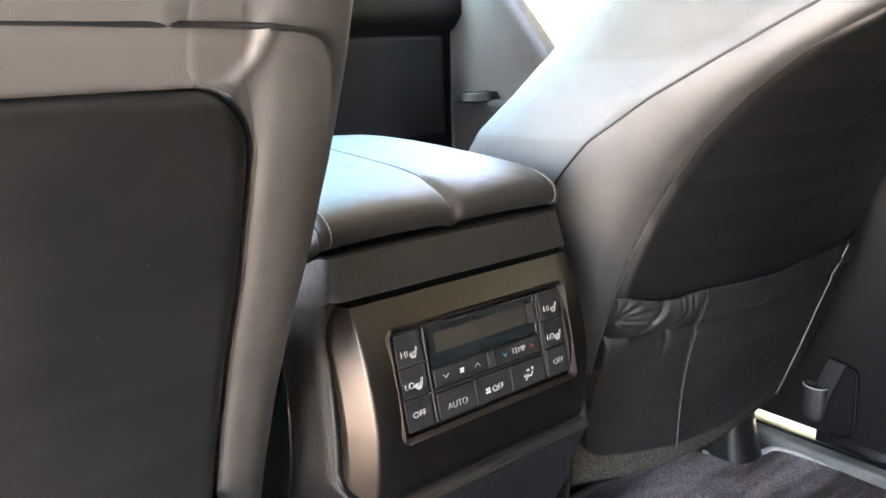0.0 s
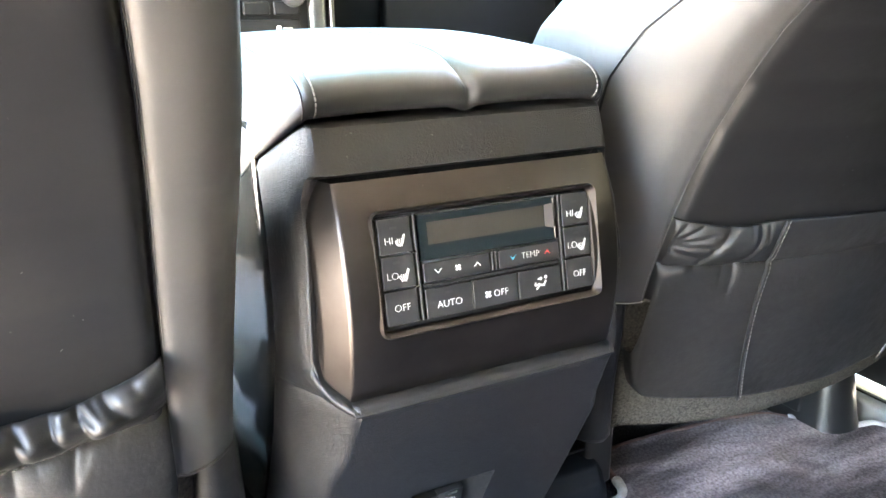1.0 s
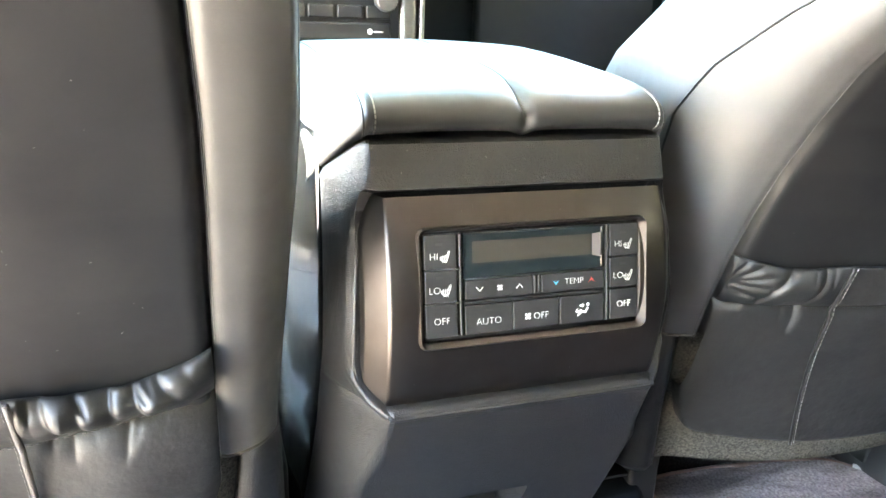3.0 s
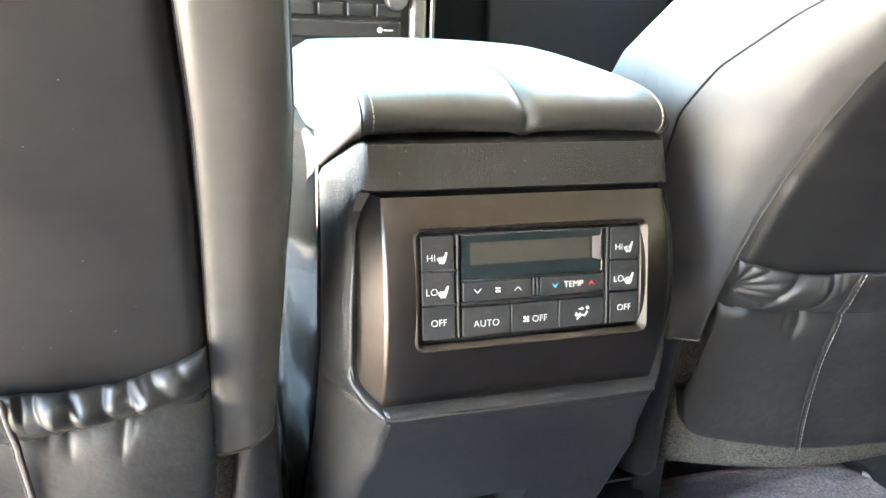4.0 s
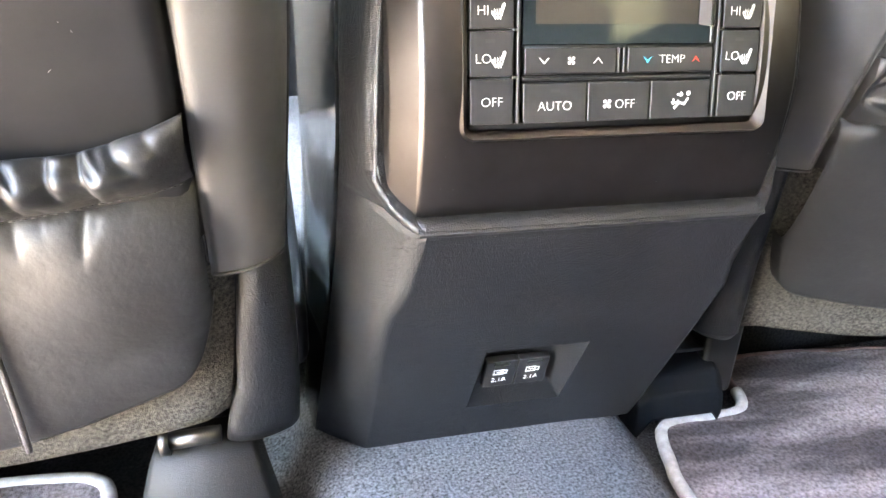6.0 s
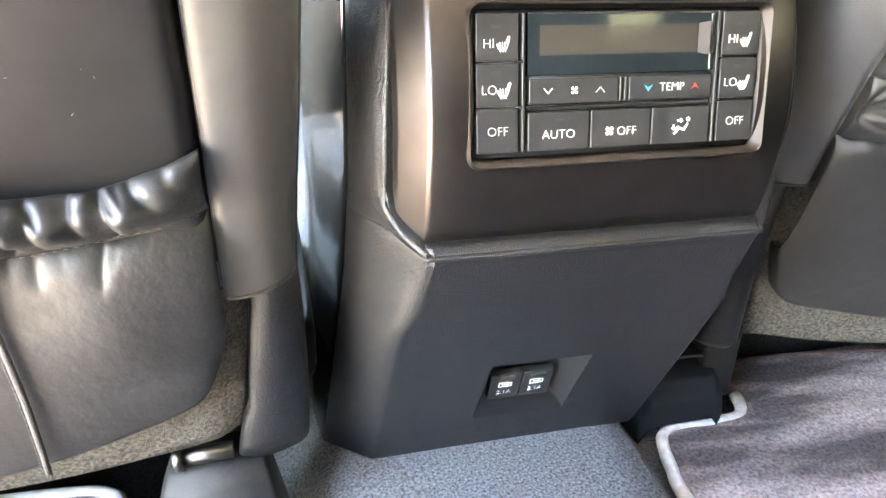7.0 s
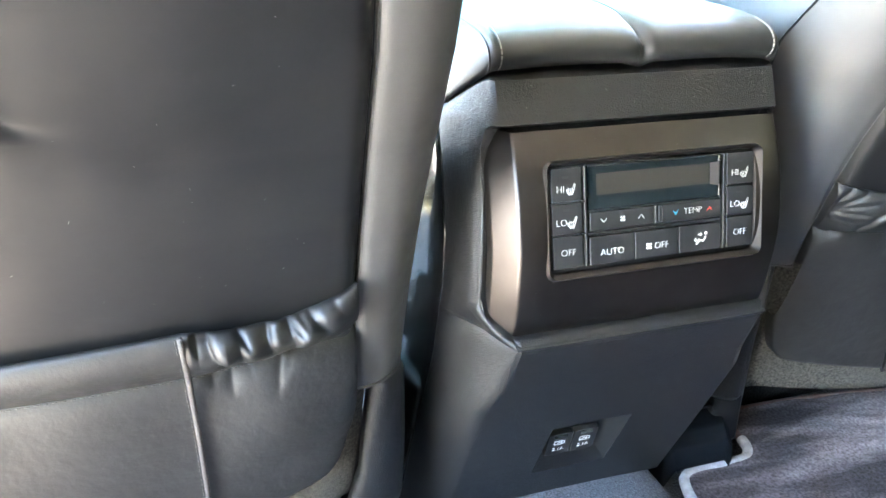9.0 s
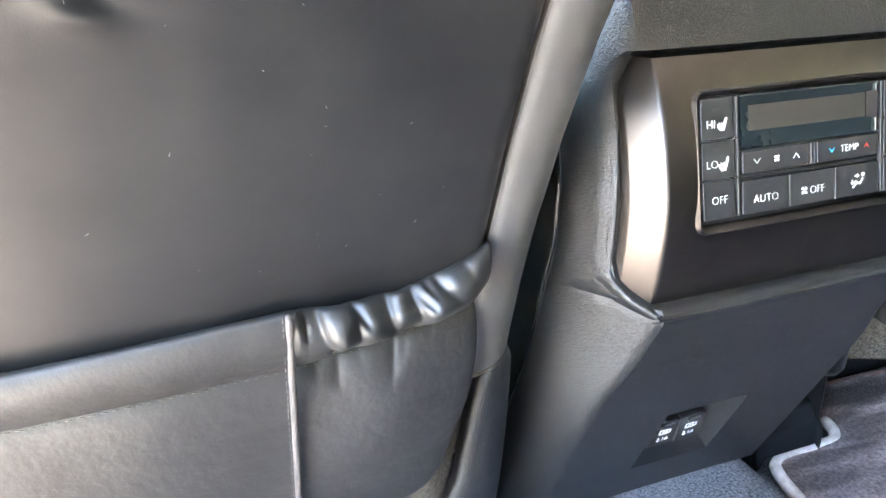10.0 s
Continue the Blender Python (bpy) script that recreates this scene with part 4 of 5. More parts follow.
def front_seat(shape, label, seed):
    sd, mid = shape["side"], shape["mid"]
    seat = thing("front_seat", (sd * mid, 0.35, 0.12), label, "car seat", "front seats")
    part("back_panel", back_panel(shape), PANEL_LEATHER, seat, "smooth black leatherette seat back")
    part("upper_cover", upper_cover(shape), LIT_LEATHER, seat, "leatherette cover over the shoulder")
    top, pd0, bd0 = shape["top"], seat_shape(shape["top"], shape)[0], seat_shape(shape["top"], shape)[2]
    half = [(bd0 + 0.0065, top - 0.020), (bd0 + 0.0085, top - 0.010), (bd0 + 0.010, top - 0.002), (bd0 + 0.0130, top + 0.007), (bd0 + 0.0185, top + 0.0138), (bd0 + 0.0255, top + 0.0178), (pd0 - 0.003, top + 0.0195), (pd0 + 0.03, top + 0.0205)]
    part("top_seam", line_tube(shape, half + [(mid, top + 0.0215)] + [(2 * mid - d, z) for d, z in half[::-1]], 0.0014, -0.0006), SMOOTH, seat)
    for outer in (False, True):
        # base colour lightened in place of the light on the bolsters
        part("bolster", seat_cover(shape, outer), LIT_LEATHER, seat, "black leatherette side bolster, colour lightened as if lit")
    # seam along the panel's edge
    for outer in (False, True):
        pts = []
        for i in range(60):
            z = shape["hem"] + 0.006 + (shape["top"] - 0.010 - shape["hem"]) * i / 59
            e = panel_edge(z, shape)
            pts.append((sd * (2 * mid - e if outer else e), panel_y(2 * mid - e if outer else e, z, shape) + 0.0062, z))
        bm = bmesh.new()
        tube(bm, pts, 0.0018, 6)
        part("edge_seam", bm, SMOOTH, seat)
        # seam down the side of the bolster
        pts = []
        for i in range(60):
            z = shape["hem"] + (shape["top"] - 0.01 - shape["hem"]) * i / 59
            _, py, bd, by = seat_shape(z, shape)
            row = [(abs(p[0]), p[1]) for p in bolster_rows(shape, [z], False)[0]]
            goal = (bd - 0.0006, by + 0.012)
            here = min(range(35, 90), key=lambda k: math.hypot(row[k][0] - goal[0], row[k][1] - goal[1]))
            here -= shape.get("seam_shift", 0) * table(z, [0.55, 0.60, 0.63, 0.66, 0.69, 0.75], [1.2, 2.8, 4.2, 5.7, 6.9, 7.4])
            k = int(here)
            d, y = [row[k][c] + (row[k + 1][c] - row[k][c]) * (here - k) for c in (0, 1)]
            pts.append((sd * (2 * mid - d if outer else d), y, z))
        bm = bmesh.new()
        tube(bm, pts, 0.0013, 6)
        part("side_seam", bm, SMOOTH, seat)
    # lower hem of the bolster cover
    rows = bolster_rows(shape, [shape["hem"]], False)[0]
    bm = bmesh.new()
    tube(bm, [Vector(p) for p in rows[14:80]], 0.0014, 6)
    part("cover_hem", bm, PIPING, seat, "grey bound lower hem")
    pocket(shape, seat, seed)
    # felt on the lower back
    bm = bmesh.new()
    g = shape["felt"]
    rows = []
    for j in range(16):
        q = j / 15
        z = g["top"] + (g["low"] - g["top"]) * q
        inn = g["in_top"] + (g["in_low"] - g["in_top"]) * q**1.4
        row = []
        for k in range(31):
            u = k / 30
            d = inn + (2 * mid - 2 * inn) * u
            off = min(u, 1 - u) * (2 * mid - 2 * inn)
            zz = z + g["curve"] * q * (1 - (1 - min(1, off / 0.2)) ** 2)
            y = panel_y(d, zz, shape) + g["set"] + 0.010 * math.exp(-off / 0.006)
            row.append((sd * d, y + 0.0006 * noise.noise((d * 90, z * 90, 1)), zz))
        rows.append(row)
    rows.append([(x, y + 0.03, z) for x, y, z in rows[-1]])
    grid(bm, rows)
    part("lower_back_felt", bm, FELT, seat, "grey-beige tweed felt on the lower seat back")
    # plastic shield beside the felt
    bm = bmesh.new()
    rows = []
    sh = shape["shield"]
    for z, wi, wo, y in sh:
        pts = spline([(wi, y + 0.012, 0), (wi - 0.001, y, 0), ((wi * 2 + wo) / 3, y - 0.004, 0), ((wi + wo * 2) / 3, y, 0), (wo, y + 0.012, 0), (wo - 0.002, y + 0.04, 0), (wo + 0.004, y + 0.16, 0)], 22)
        rows.append([(sd * p.x, p.y, z) for p in pts])
    grid(bm, rows)
    bm.faces.new([v for v in bm.verts if abs(v.co.z - sh[-1][0]) < 1e-6])
    part("side_shield", bm, GRAIN, seat, "black plastic recliner shield")
    # cushion and frame under the back
    bm = box_bm(sd * 0.215, sd * 0.69, shape["py"][0] + 0.10, 0.62, 0.17, 0.27)
    part("cushion", bm, LIT_LEATHER, seat, bevel=0.03, segments=4)
    part("side_valance", box_bm(sd * (shape["bd"][1] - 0.016), sd * (shape["bd"][1] + 0.02), shape["py"][0] + 0.075, 0.62, 0.195, 0.255), SMOOTH, seat, "black plastic cushion side", bevel=0.012, segments=3)
    bm = box_bm(sd * 0.215, sd * 0.67, shape["py"][0] + 0.055, shape["py"][0] + 0.13, 0.165, 0.21)
    part("frame", bm, SMOOTH, seat, bevel=0.008)
    # dark filler added to close the bright gap between pocket and bolster
    part("gap_filler", box_bm(sd * 0.205, sd * 0.68, shape["py"][0] + 0.035, shape["py"][0] + 0.06, 0.20, 0.41), DARK_CARPET, seat, bevel=0.008)
    for x in (0.25, 0.62):
        part("rail", box_bm(sd * x - 0.02, sd * x + 0.02, 0.18, 0.62, 0.085, 0.17), SMOOTH, seat, bevel=0.006)
    settle_parts(seat)
    return seat


LEFT_SHAPE.update(pip=0.113, lean=0.004, gather={"top": 0.437, "rise": 0.013, "hem": 0.399, "hem_rise": 0.014, "low": 0.226, "low_rise": 0.046},
                  felt={"top": 0.345, "low": 0.214, "in_top": 0.2095, "in_low": 0.224, "curve": -0.012, "set": 0.006},
                  shield=[(0.352, 0.2060, 0.186, 0.056), (0.338, 0.2088, 0.1785, 0.0495), (0.31, 0.2110, 0.1775, 0.054), (0.27, 0.2145, 0.1765, 0.062), (0.24, 0.2165, 0.1765, 0.068), (0.22, 0.2225, 0.1768, 0.072), (0.20, 0.2265, 0.1775, 0.076), (0.188, 0.2280, 0.178, 0.079)])
RIGHT_SHAPE.update(pip=0.139, lean=0.028, pip_far=0.157, lean_far=0.055, gather={"top": 0.453, "rise": 0.006, "hem": 0.4105, "hem_rise": 0.001, "low": 0.234, "low_rise": 0.019},
                   felt={"top": 0.372, "low": 0.200, "in_top": 0.203, "in_low": 0.210, "curve": -0.004, "set": 0.006},
                   shield=[(0.382, 0.2030, 0.188, 0.104), (0.362, 0.2040, 0.1800, 0.099), (0.32, 0.2040, 0.1780, 0.103), (0.28, 0.2050, 0.1770, 0.109), (0.24, 0.2080, 0.177, 0.114), (0.205, 0.2110, 0.174, 0.118), (0.198, 0.2080, 0.18, 0.122)])
front_seat(LEFT_SHAPE, "black leatherette front seat back with gathered map pocket beside the console", 1.0)
front_seat(RIGHT_SHAPE, "black leatherette front seat back with piped map pocket and felt", 7.0)

# recliner bar under the left seat's back
recliner = thing("seat_recliner", (-0.25, 0.085, 0.19), "worn steel recliner bar over a grey plastic rail cover", "seat hardware")
bm = bmesh.new()
tube(bm, [(-0.268, 0.080, 0.1925), (-0.232, 0.080, 0.194)], 0.0065, 14)
part("bar", bm, CHROME, recliner, "worn steel bar")
bm = bmesh.new()
tube(bm, [(-0.273, 0.080, 0.192), (-0.267, 0.080, 0.1925)], 0.010, 14)
part("bushing", bm, CHROME, recliner)
bm = bmesh.new()
rows = []
for y, z, w in ((0.112, 0.185, 0.030), (0.088, 0.184, 0.034), (0.076, 0.178, 0.037), (0.066, 0.160, 0.042), (0.055, 0.12, 0.050), (0.045, 0.085, 0.058)):
    rows.append([(-0.245 + s * w, y + f, z - dz) for s, f, dz in ((-1.15, 0.03, 0.03), (-1.04, 0.006, 0.006), (-0.9, 0, 0), (0, -0.002, 0.001), (0.9, 0, 0), (1.04, 0.006, 0.006), (1.15, 0.03, 0.03))])
grid(bm, rows)
part("rail_cover", bm, RAILCOVER, recliner, "grey plastic rail cover")
settle_parts(recliner)


# ---- floor, tunnel and mats ----
def slab(name, sides, material, label="", category="", bevel=0.0):
    ob = part(name, box_bm(*sides), material, None, bevel=bevel)
    return tagged(ob, label, category, kind="structure")


bm = bmesh.new()
rows = []
for i in range(60):
    y = -1.65 + 3.0 * i / 59
    row = []
    for x, z in ((-0.76, 0.07), (-0.30, 0.07), (-0.215, 0.072), (-0.185, 0.085), (-0.165, 0.108), (-0.15, 0.114), (-0.08, 0.118), (0.0, 0.119), (0.08, 0.117), (0.112, 0.112), (0.124, 0.10), (0.135, 0.078), (0.155, 0.064), (0.30, 0.06), (0.76, 0.06)):
        row.append((x, y, z + 0.003 * noise.noise((x * 8, y * 8, 0))))
    rows.append(row)
grid(bm, rows)
tagged(part("floor", bm, CARPET), "blue-grey pile carpet over floor and centre tunnel", "car floor", kind="structure")


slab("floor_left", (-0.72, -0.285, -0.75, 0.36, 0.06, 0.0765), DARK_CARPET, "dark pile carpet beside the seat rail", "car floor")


def mat(name, outline, z, label, thick=0.012):
    m = thing(name, (*outline[0], z), label, "floor mat", "floor mats")
    bm = bmesh.new()
    loop = [Vector((x, y, z)) for x, y in outline]
    cx, cy = sum(p.x for p in loop) / len(loop), sum(p.y for p in loop) / len(loop)
    rings = []
    for k in range(26):
        f = 1 - (k / 25) ** 1.0
        rings.append([(cx + (p.x - cx) * f, cy + (p.y - cy) * f, z + thick + 0.0035 * noise.noise((p.x * f * 22, p.y * f * 22, 2)) * (1 if k else 0)) for p in loop])
    grid(bm, [[(p.x, p.y, z) for p in loop]] + rings, True)
    part("carpet_face", bm, MAT, m, "plum-grey carpet pile with worn streaks")
    bm = bmesh.new()
    ring_points = [(p.x, p.y, z + thick * 0.8) for p in loop] + [(loop[0].x, loop[0].y, z + thick * 0.8)]
    worn = [k for k, p in enumerate(ring_points) if p[0] > 0.285 and p[1] > 0.19 and p[0] < 0.60]
    if worn:
        tube(bm, ring_points[: worn[0] + 1], 0.0065, 8)
        tube(bm, ring_points[worn[-1] :], 0.0065, 8)
        bm_worn = bmesh.new()
        tube(bm_worn, ring_points[worn[0] : worn[-1] + 1], 0.0042, 8)
        part("worn_binding", bm_worn, WORN_BINDING, m, "reddish-brown worn edge binding")
    else:
        tube(bm, ring_points, 0.0065, 8, False)
    part("binding", bm, BINDING, m, "pale stitched edge binding")
    settle_parts(m)
    return m


def round_path(points, n):
    return [(p.x, p.y) for p in spline([(x, y, 0) for x, y in points], n)]


right_edge = round_path([(0.150, -0.78), (0.150, -0.20), (0.152, 0.05), (0.160, 0.105), (0.168, 0.135), (0.178, 0.150), (0.200, 0.157), (0.235, 0.157), (0.262, 0.157), (0.276, 0.165), (0.284, 0.180), (0.292, 0.215), (0.31, 0.242), (0.36, 0.247),
                         (0.46, 0.238), (0.56, 0.222), (0.60, 0.19), (0.625, 0.155), (0.66, 0.135), (0.69, 0.126), (0.702, 0.08), (0.706, -0.03), (0.70, -0.30), (0.68, -0.78)], 130)
mat("floor_mat", right_edge, 0.066, "plum-grey carpet floor mat with pale bound edge")
left_edge = round_path([(-0.70, -0.78), (-0.70, 0.0), (-0.68, 0.15), (-0.60, 0.19), (-0.45, 0.187), (-0.385, 0.184), (-0.35, 0.176), (-0.335, 0.15), (-0.33, 0.05), (-0.23, -0.12), (-0.20, -0.4), (-0.20, -0.78)], 90)
mat("floor_mat", left_edge, 0.071, "plum-grey carpet floor mat with pale stitched edge")

# black duct cover beside the tunnel, under the right seat
duct = thing("duct_cover", (0.22, 0.22, 0.07), "black plastic rail foot cover on the floor", "trim cover")
bm = bmesh.new()
rows = []
for y, w0, w1, zt in ((0.150, 0.150, 0.240, 0.085), (0.155, 0.146, 0.246, 0.112), (0.170, 0.145, 0.250, 0.126), (0.24, 0.142, 0.27, 0.140), (0.34, 0.14, 0.27, 0.14)):
    rows.append([(w0, y, 0.055), (w0 + 0.004, y, zt - 0.014), (w0 + 0.014, y, zt), (w1 - 0.012, y, zt), (w1 - 0.003, y, zt - 0.012), (w1, y, 0.055)])
grid(bm, rows)
bmesh.ops.holes_fill(bm, edges=bm.edges)
part("cover", bm, DASH, duct, smooth=False, bevel=0.005, segments=3)
part("cover_lid", box_bm(0.152, 0.256, 0.185, 0.31, 0.1385, 0.1425), SMOOTH, duct, "black snap-in lid", bevel=0.0015)
settle_parts(duct)
foot = thing("seat_rail_foot", (0.64, 0.17, 0.07), "black plastic seat rail end cap on the mat", "seat hardware")
bm = bmesh.new()
rows = []
for z, w, y in ((0.175, 0.020, 0.150), (0.165, 0.028, 0.137), (0.13, 0.032, 0.133), (0.095, 0.036, 0.129), (0.07, 0.040, 0.125)):
    pts = [(0.638 + w * math.cos(radians(a)), y + 0.03 + w * 0.8 * math.sin(radians(a))) for a in range(180, 361, 15)]
    rows.append([(0.638 - w, y + 0.16, z)] + [(x, yy, z) for x, yy in pts] + [(0.638 + w, y + 0.16, z)])
grid(bm, rows)
bm.faces.new([v for v in bm.verts if abs(v.co.z - 0.175) < 1e-6])
part("cap", bm, SMOOTH, foot)
settle_parts(foot)

# ---- cabin ----
slab("wall_right_rear", (0.735, 0.79, -1.7, -0.11, 0.05, 0.80), DASH)
slab("pillar_right_rear", (0.735, 0.79, -1.19, -0.95, 0.80, 1.04), DASH)
slab("pillar_right_mid", (0.735, 0.79, -0.25, -0.11, 0.80, 1.04), DASH)
slab("header_right_rear", (0.735, 0.79, -1.7, -0.11, 1.04, 1.2), DASH)
slab("door_right_front", (0.745, 0.80, 0.21, 0.66, 0.112, 0.68), TRIM, "dark front door inner trim", "car door")
slab("pillar_right", (0.735, 0.79, -0.11, 0.21, 0.112, 1.2), TRIM, "grey plastic door pillar trim", "pillar")
slab("pillar_foot_right", (0.744, 0.785, -0.11, 0.09, 0.06, 0.112), TRIM)
slab("sill_right", (0.742, 0.80, -0.11, 0.66, 0.05, 0.090), PAINT, "pale painted door sill", "door sill", bevel=0.004)
slab("sill_trim_right", (0.700, 0.740, -0.60, 0.66, 0.05, 0.094), SILL, "grey ribbed sill scuff plate", "door sill", bevel=0.006)
slab("sill_edge_right", (0.722, 0.728, -0.60, 0.60, 0.0938, 0.097), DASH, bevel=0.001)
bm = bmesh.new()
grid(bm, [[(x, y, z) for y, z in ((0.66, 0.05), (0.67, 0.66), (0.70, 0.71), (0.80, 0.82), (0.95, 0.93), (1.45, 0.95), (1.45, 0.05))] for x in (0.735, 0.80)], True)
for x in (0.735, 0.80):
    bm.faces.new([v for v in bm.verts if abs(v.co.x - x) < 1e-6])
tagged(part("wall_right_front", bm, TRIM), kind="structure")
bm = bmesh.new()
tube(bm, spline([(0.822, 0.640, 0.60), (0.822, 0.648, 0.672), (0.822, 0.684, 0.733), (0.822, 0.785, 0.845), (0.822, 0.94, 0.962)], 40), 0.022, 12)
tagged(part("door_frame_flange", bm, PAINT), "cream painted flange of the front door opening", "door frame", kind="structure")
slab("wall_left_front", (-0.80, -0.735, 1.15, 1.45, 0.05, 0.85), TRIM)
slab("sill_left", (-0.80, -0.70, -1.0, 1.15, 0.03, 0.105), PAINT, "pale painted door sill", "door sill", bevel=0.006)
slab("pillar_left", (-0.79, -0.72, -0.10, 0.19, 0.05, 1.2), TRIM)
# Unseen wall, drawn forward to narrow the light from the rear-left doorway.
slab("wall_left_rear", (-0.80, -0.735, -1.7, -0.70, 0.05, 1.2), TRIM)
# Unseen plain bench blocks, added black to darken the light from behind.
slab("rear_bench_base", (-0.73, 0.73, -1.45, -0.80, 0.07, 0.42), PANEL_LEATHER, "unseen black rear bench block added to darken the rear", "car seat", bevel=0.05)
slab("rear_bench_back", (-0.73, 0.73, -1.60, -1.40, 0.42, 0.92), PANEL_LEATHER, "unseen black rear backrest block added to darken the rear", "car seat", bevel=0.05)
# Unseen; closed up to the roof without a rear window, to limit light.
slab("wall_rear", (-0.80, 0.80, -1.76, -1.7, 0.05, 1.2), DASH)
# Unseen dark blocks added under the seats to stop light from the front.
slab("under_seat_block_right", (0.145, 0.65, 0.27, 0.35, 0.05, 0.20), DARK_CARPET)
slab("under_seat_block_left", (-0.70, -0.17, 0.27, 0.35, 0.05, 0.18), DARK_CARPET)
slab("ceiling", (-0.80, 0.80, -1.76, 0.90, 1.2, 1.25), LINING, "pale fabric headlining", "ceiling")
slab("pillar_windscreen_right", (0.735, 0.80, 0.55, 0.62, 0.80, 1.2), LINING)
slab("pillar_windscreen_left", (-0.80, -0.735, 0.55, 0.62, 0.60, 1.2), LINING)
slab("firewall", (-0.80, 0.80, 1.35, 1.42, 0.05, 0.86), DASH)

bm = bmesh.new()
grid(bm, [[(x, 0.905 - 0.03 * (x / 0.73) ** 2, 1.2), (x, 1.12, 1.07), (x, 1.335, 0.905)] for x in [-0.73 + 0.1825 * k for k in range(9)]])
windscreen = part("window_front", bm, GREEN_GLASS)
tagged(windscreen, "green-tinted curved windscreen", "window", kind="structure")

dash = thing("dashboard", (0, 1.1, 0.4), "dark vinyl dashboard with glove box and centre stack", "dashboard")
bm = bmesh.new()
rows = []
for x in (-0.73, -0.4, 0.0, 0.2, 0.45, 0.73):
    rows.append([(x, 1.2, 0.45), (x, 1.0, 0.47), (x, 0.985, 0.50), (x, 0.975, 0.765), (x, 0.955, 0.775), (x, 0.93, 0.80), (x, 0.93, 0.86), (x, 0.96, 0.89), (x, 1.34, 0.90)])
grid(bm, rows)
part("dash_body", bm, DASH, dash)
bm = box_bm(0.30, 0.70, 0.958, 0.985, 0.53, 0.757)
part("glove_box", bm, DASH, dash, "closed dark glove box lid", bevel=0.012, segments=3)
bm = box_bm(-0.13, 0.115, 0.74, 0.98, 0.40, 0.80)
stack = part("switch_panel", bm, SMOOTH, dash, "dark switch panel of the centre stack", bevel=0.01)
part("stack_trim", box_bm(0.089, 0.117, 0.728, 0.98, 0.40, 0.82), SILVER, stack, "satin silver side trim", bevel=0.010, segments=4)
part("stack_edge", box_bm(0.1205, 0.128, 0.725, 0.98, 0.40, 0.82), SILVER, stack, "satin silver outer edge", bevel=0.003, segments=3)
for x in (-0.10, -0.055, -0.01, 0.035):
    part("switch", box_bm(x, x + 0.040, 0.733, 0.742, 0.632, 0.652), BUTTON, stack, bevel=0.003)
part("switch", box_bm(-0.10, 0.075, 0.733, 0.742, 0.600, 0.626), BUTTON, stack, bevel=0.003)
bm = bmesh.new()
bmesh.ops.create_cone(bm, cap_ends=True, segments=28, radius1=0.018, radius2=0.016, depth=0.02, matrix=pose(0.066, 0.73, 0.660, 90, 0, 0))
part("knob", bm, SILVER, stack, "satin silver knob", bevel=0.002)
bm = box_bm(0.047, 0.062, 0.7322, 0.7328, 0.6120, 0.6138)
part("print_bar", bm, INK, stack)
bm = bmesh.new()
bmesh.ops.create_cone(bm, cap_ends=True, segments=20, radius1=0.0042, radius2=0.0042, depth=0.0008, matrix=pose(0.041, 0.7326, 0.6130, 90, 0, 0))
part("print_dot", bm, INK, stack)
settle_parts(dash)

# seat belt anchor at the foot of the right pillar
anchor = thing("belt_anchor", (0.70, 0.077, 0.12), "dark grey belt anchor boot with pale rim on the pillar foot", "seat belt")
bm = bmesh.new()
rows = []
for z, w in ((0.148, 0.012), (0.152, 0.016), (0.165, 0.0178), (0.200, 0.0186), (0.203, 0.0172), (0.196, 0.0160), (0.168, 0.014)):
    rows.append([(0.697 + 0.62 * w * math.cos(a) + 0.05 * (z - 0.13), 0.077 + w * math.sin(a), z + 0.10 * (0.62 * w * math.cos(a))) for a in [radians(20 * k) for k in range(18)]])
grid(bm, rows, True)
part("boot", bm, TRIM, anchor)
bm = bmesh.new()
tube(bm, [(0.699 + 0.0116 * math.cos(a), 0.077 + 0.0184 * math.sin(a), 0.2025 + 0.0014 * math.cos(a)) for a in [radians(95 + 10 * k) for k in range(18)]], 0.0013, 6)
part("boot_rim", bm, BINDING, anchor, "pale rubbed rim")
bm = bmesh.new()
rows = []
for q in range(9):
    u = q / 8
    y, z, x = 0.074 - 0.022 * u, 0.175 + 0.072 * u, 0.702 + 0.010 * u
    rows.append([(x - 0.005, y - 0.0135, z - 0.002), (x - 0.006, y, z), (x - 0.005, y + 0.0135, z + 0.002), (x + 0.002, y + 0.0135, z + 0.002), (x + 0.002, y - 0.0135, z - 0.002)])
vs = grid(bm, rows, True)
bm.faces.new(vs[-1])
part("strap", bm, RAILCOVER, anchor, "grey webbing end folded into the boot", bevel=0.002)
bm = bmesh.new()
tube(bm, spline([(0.713, 0.052, 0.235), (0.7125, 0.034, 0.238), (0.7125, 0.025, 0.228), (0.7125, 0.0235, 0.18), (0.7125, 0.0235, 0.138), (0.7125, 0.034, 0.126), (0.7125, 0.055, 0.124)], 40), 0.0035, 8)
part("trim_loop", bm, DASH, anchor, "black moulded surround")
settle_parts(anchor)
anchor.location = (0.718, 0.085, 0.111)

# front door armrest pod beyond the right seat
pod = thing("door_armrest", (0.735, 0.83, 0.40), "grey plastic door armrest with dark round cap", "door trim")
part("armrest_body", box_bm(0.685, 0.734, 0.70, 0.925, 0.38, 0.615), TRIM, pod, bevel=0.016, segments=4)
bm = bmesh.new()
bmesh.ops.create_cone(bm, cap_ends=True, segments=28, radius1=0.052, radius2=0.044, depth=0.020, matrix=pose(0.700, 0.850, 0.622))
part("round_cap", bm, SMOOTH, pod, "dark round cap", bevel=0.004)
settle_parts(pod)

# lint and dust on the dark trims
rng = random.Random(5)
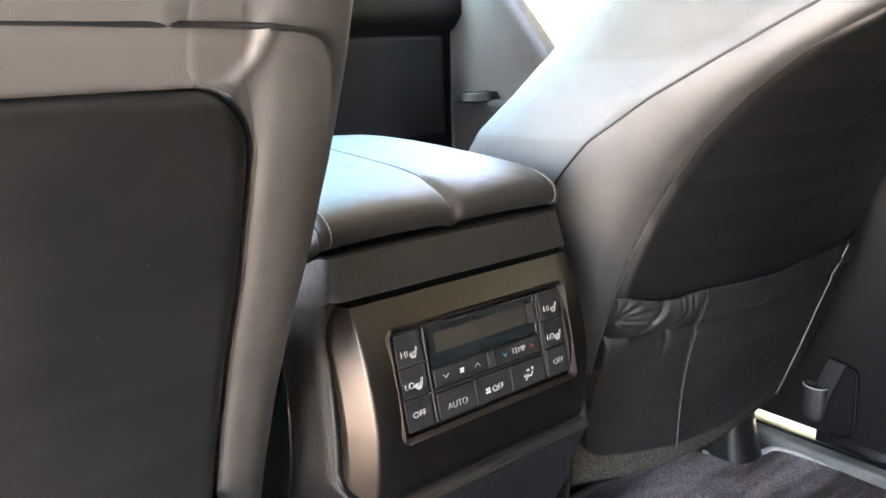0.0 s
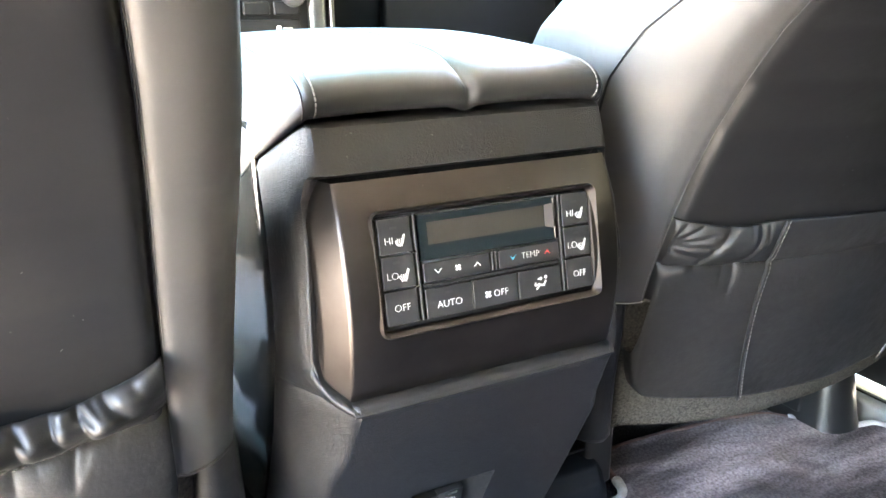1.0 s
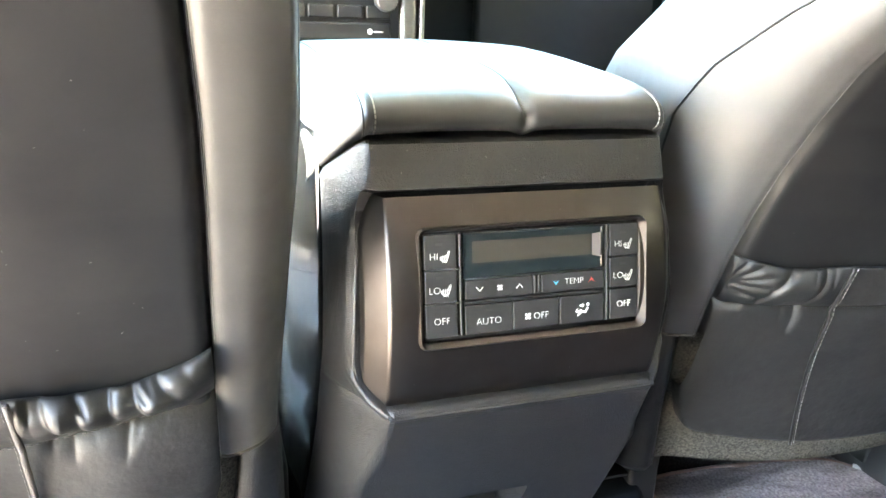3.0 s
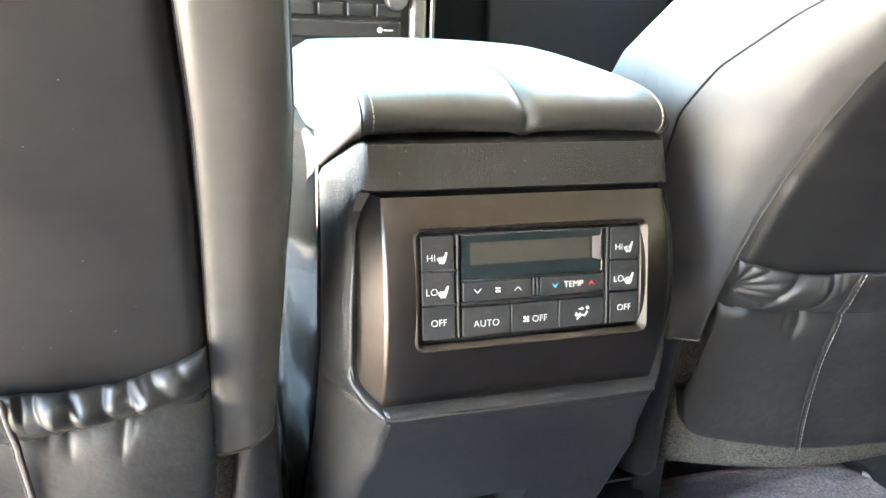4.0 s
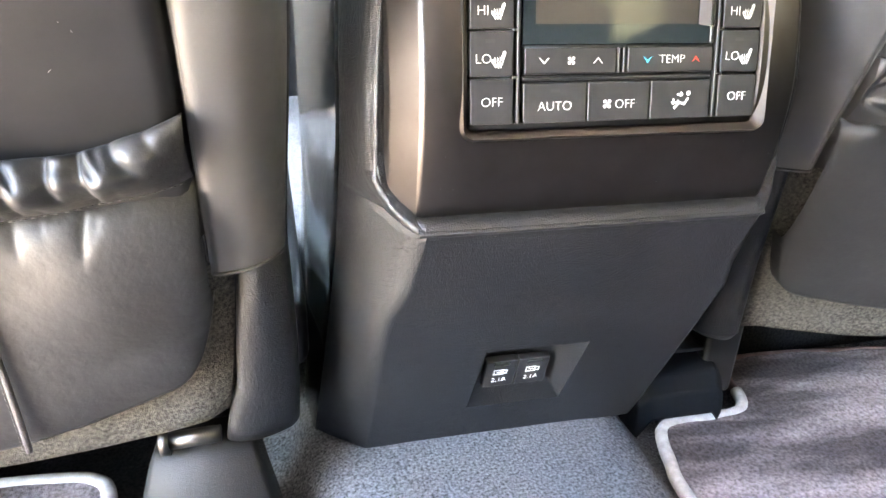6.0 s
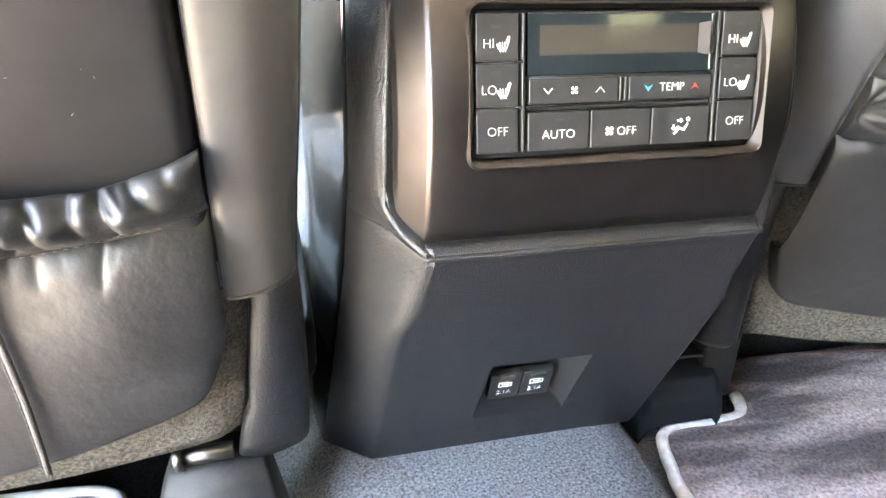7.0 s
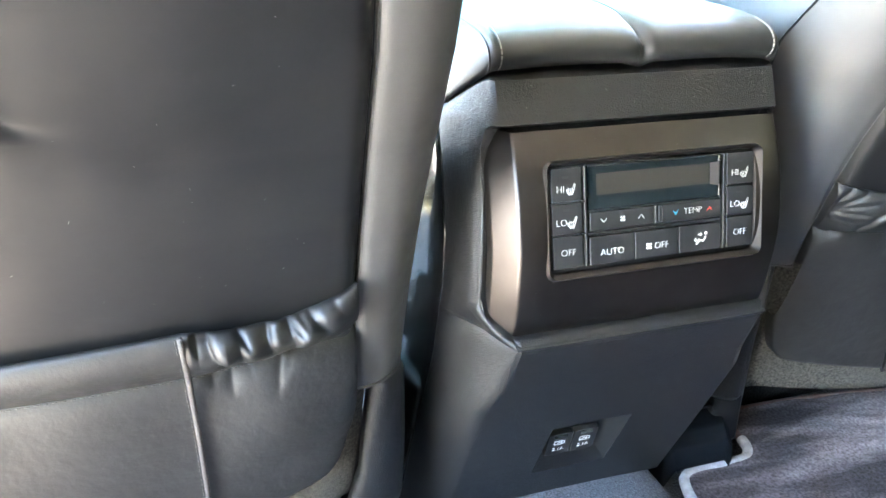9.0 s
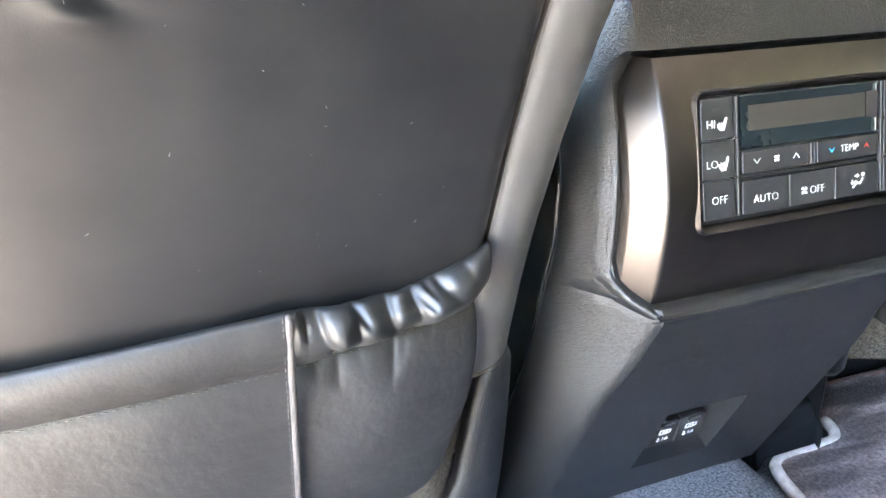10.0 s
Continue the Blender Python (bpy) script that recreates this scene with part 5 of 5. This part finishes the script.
bm = bmesh.new()


def fleck(p, n, size):
    a = n.orthogonal().normalized()
    a = Matrix.Rotation(rng.uniform(0, 6.28), 3, n) @ a
    b = n.cross(a)
    k = rng.uniform(1.0, 3.0)
    c = p + n * 0.0004
    bend = rng.uniform(-0.4, 0.4) * size
    for s0, s1 in ((-1, 0), (0, 1)):
        q = [c + a * size * k * s0 + b * bend * s0 * s0, c + a * size * k * s1 + b * bend * s1 * s1]
        w = b * size * 0.45
        bm.faces.new([bm.verts.new(v) for v in (q[0] - w, q[1] - w, q[1] + w, q[0] + w)])


for _ in range(34):
    z = rng.choice((rng.uniform(0.20, 0.365), rng.uniform(0.537, 0.565)))
    y0, y1 = face_y(z - 0.002), face_y(z + 0.002)
    fleck(Vector((rng.uniform(-0.10, 0.10), face_y(z), z)), Vector((0, -0.004, y1 - y0)).normalized(), rng.uniform(0.00015, 0.0004))
for _ in range(12):
    z = rng.choice((rng.uniform(0.388, 0.43), rng.uniform(0.517, 0.528)))
    fleck(Vector((rng.uniform(-0.103, 0.103), bezel_y(z) - 0.0003, z)), Vector((0, -1, 0.1)).normalized(), rng.uniform(0.00012, 0.0002))
for shape in (LEFT_SHAPE, RIGHT_SHAPE):
    for _ in range(45):
        d, z = rng.uniform(0.24, 0.55), rng.uniform(0.46, 0.67)
        fleck(Vector((shape["side"] * d, panel_y(d, z, shape) - 0.0085, z)), Vector((0, -1, -0.3)).normalized(), rng.uniform(0.00015, 0.00035))
tagged(part("lint", bm, LINT), "tiny pale lint and dust flecks on dark trim", "dust", kind="stuff")

# ---- outside ----
bm = bmesh.new()
bmesh.ops.create_grid(bm, x_segments=8, y_segments=8, size=300, matrix=Matrix.Translation((0, 0, -0.55)))
tagged(part("ground", bm, CONCRETE), "sunlit pale concrete yard", "ground", kind="structure")


def hedge(name, a, b, height, seed):
    """An unseen leaning foliage sheet between two ground places, added for green reflections."""
    bm = bmesh.new()
    a, b = Vector(a), Vector(b)
    out = (b - a).normalized().cross(Vector((0, 0, 1)))
    rows = []
    for j in range(26):
        z = -0.55 + height * j / 25
        rows.append([a.lerp(b, k / 90) + Vector((0, 0, z)) + out * (0.5 * noise.noise((k * 0.33, z * 2.1, seed)) + 0.25 * noise.noise((k * 0.9, z * 5.0, seed)) + 0.5 * height * (j / 25) ** 1.3) for k in range(91)])
    grid(bm, rows)
    return tagged(part(name, bm, FOLIAGE), "unseen olive-green foliage backdrop added for green reflections", "hedge", kind="structure")


# Far taller than a hedge, so that the bezel and display reflect green.
hedge("backdrop_rear", (-9, -9, 0), (12, -9, 0), 11.0, 1.0)
hedge("backdrop_right", (8, -12, 0), (8, 6, 0), 13.0, 4.0)
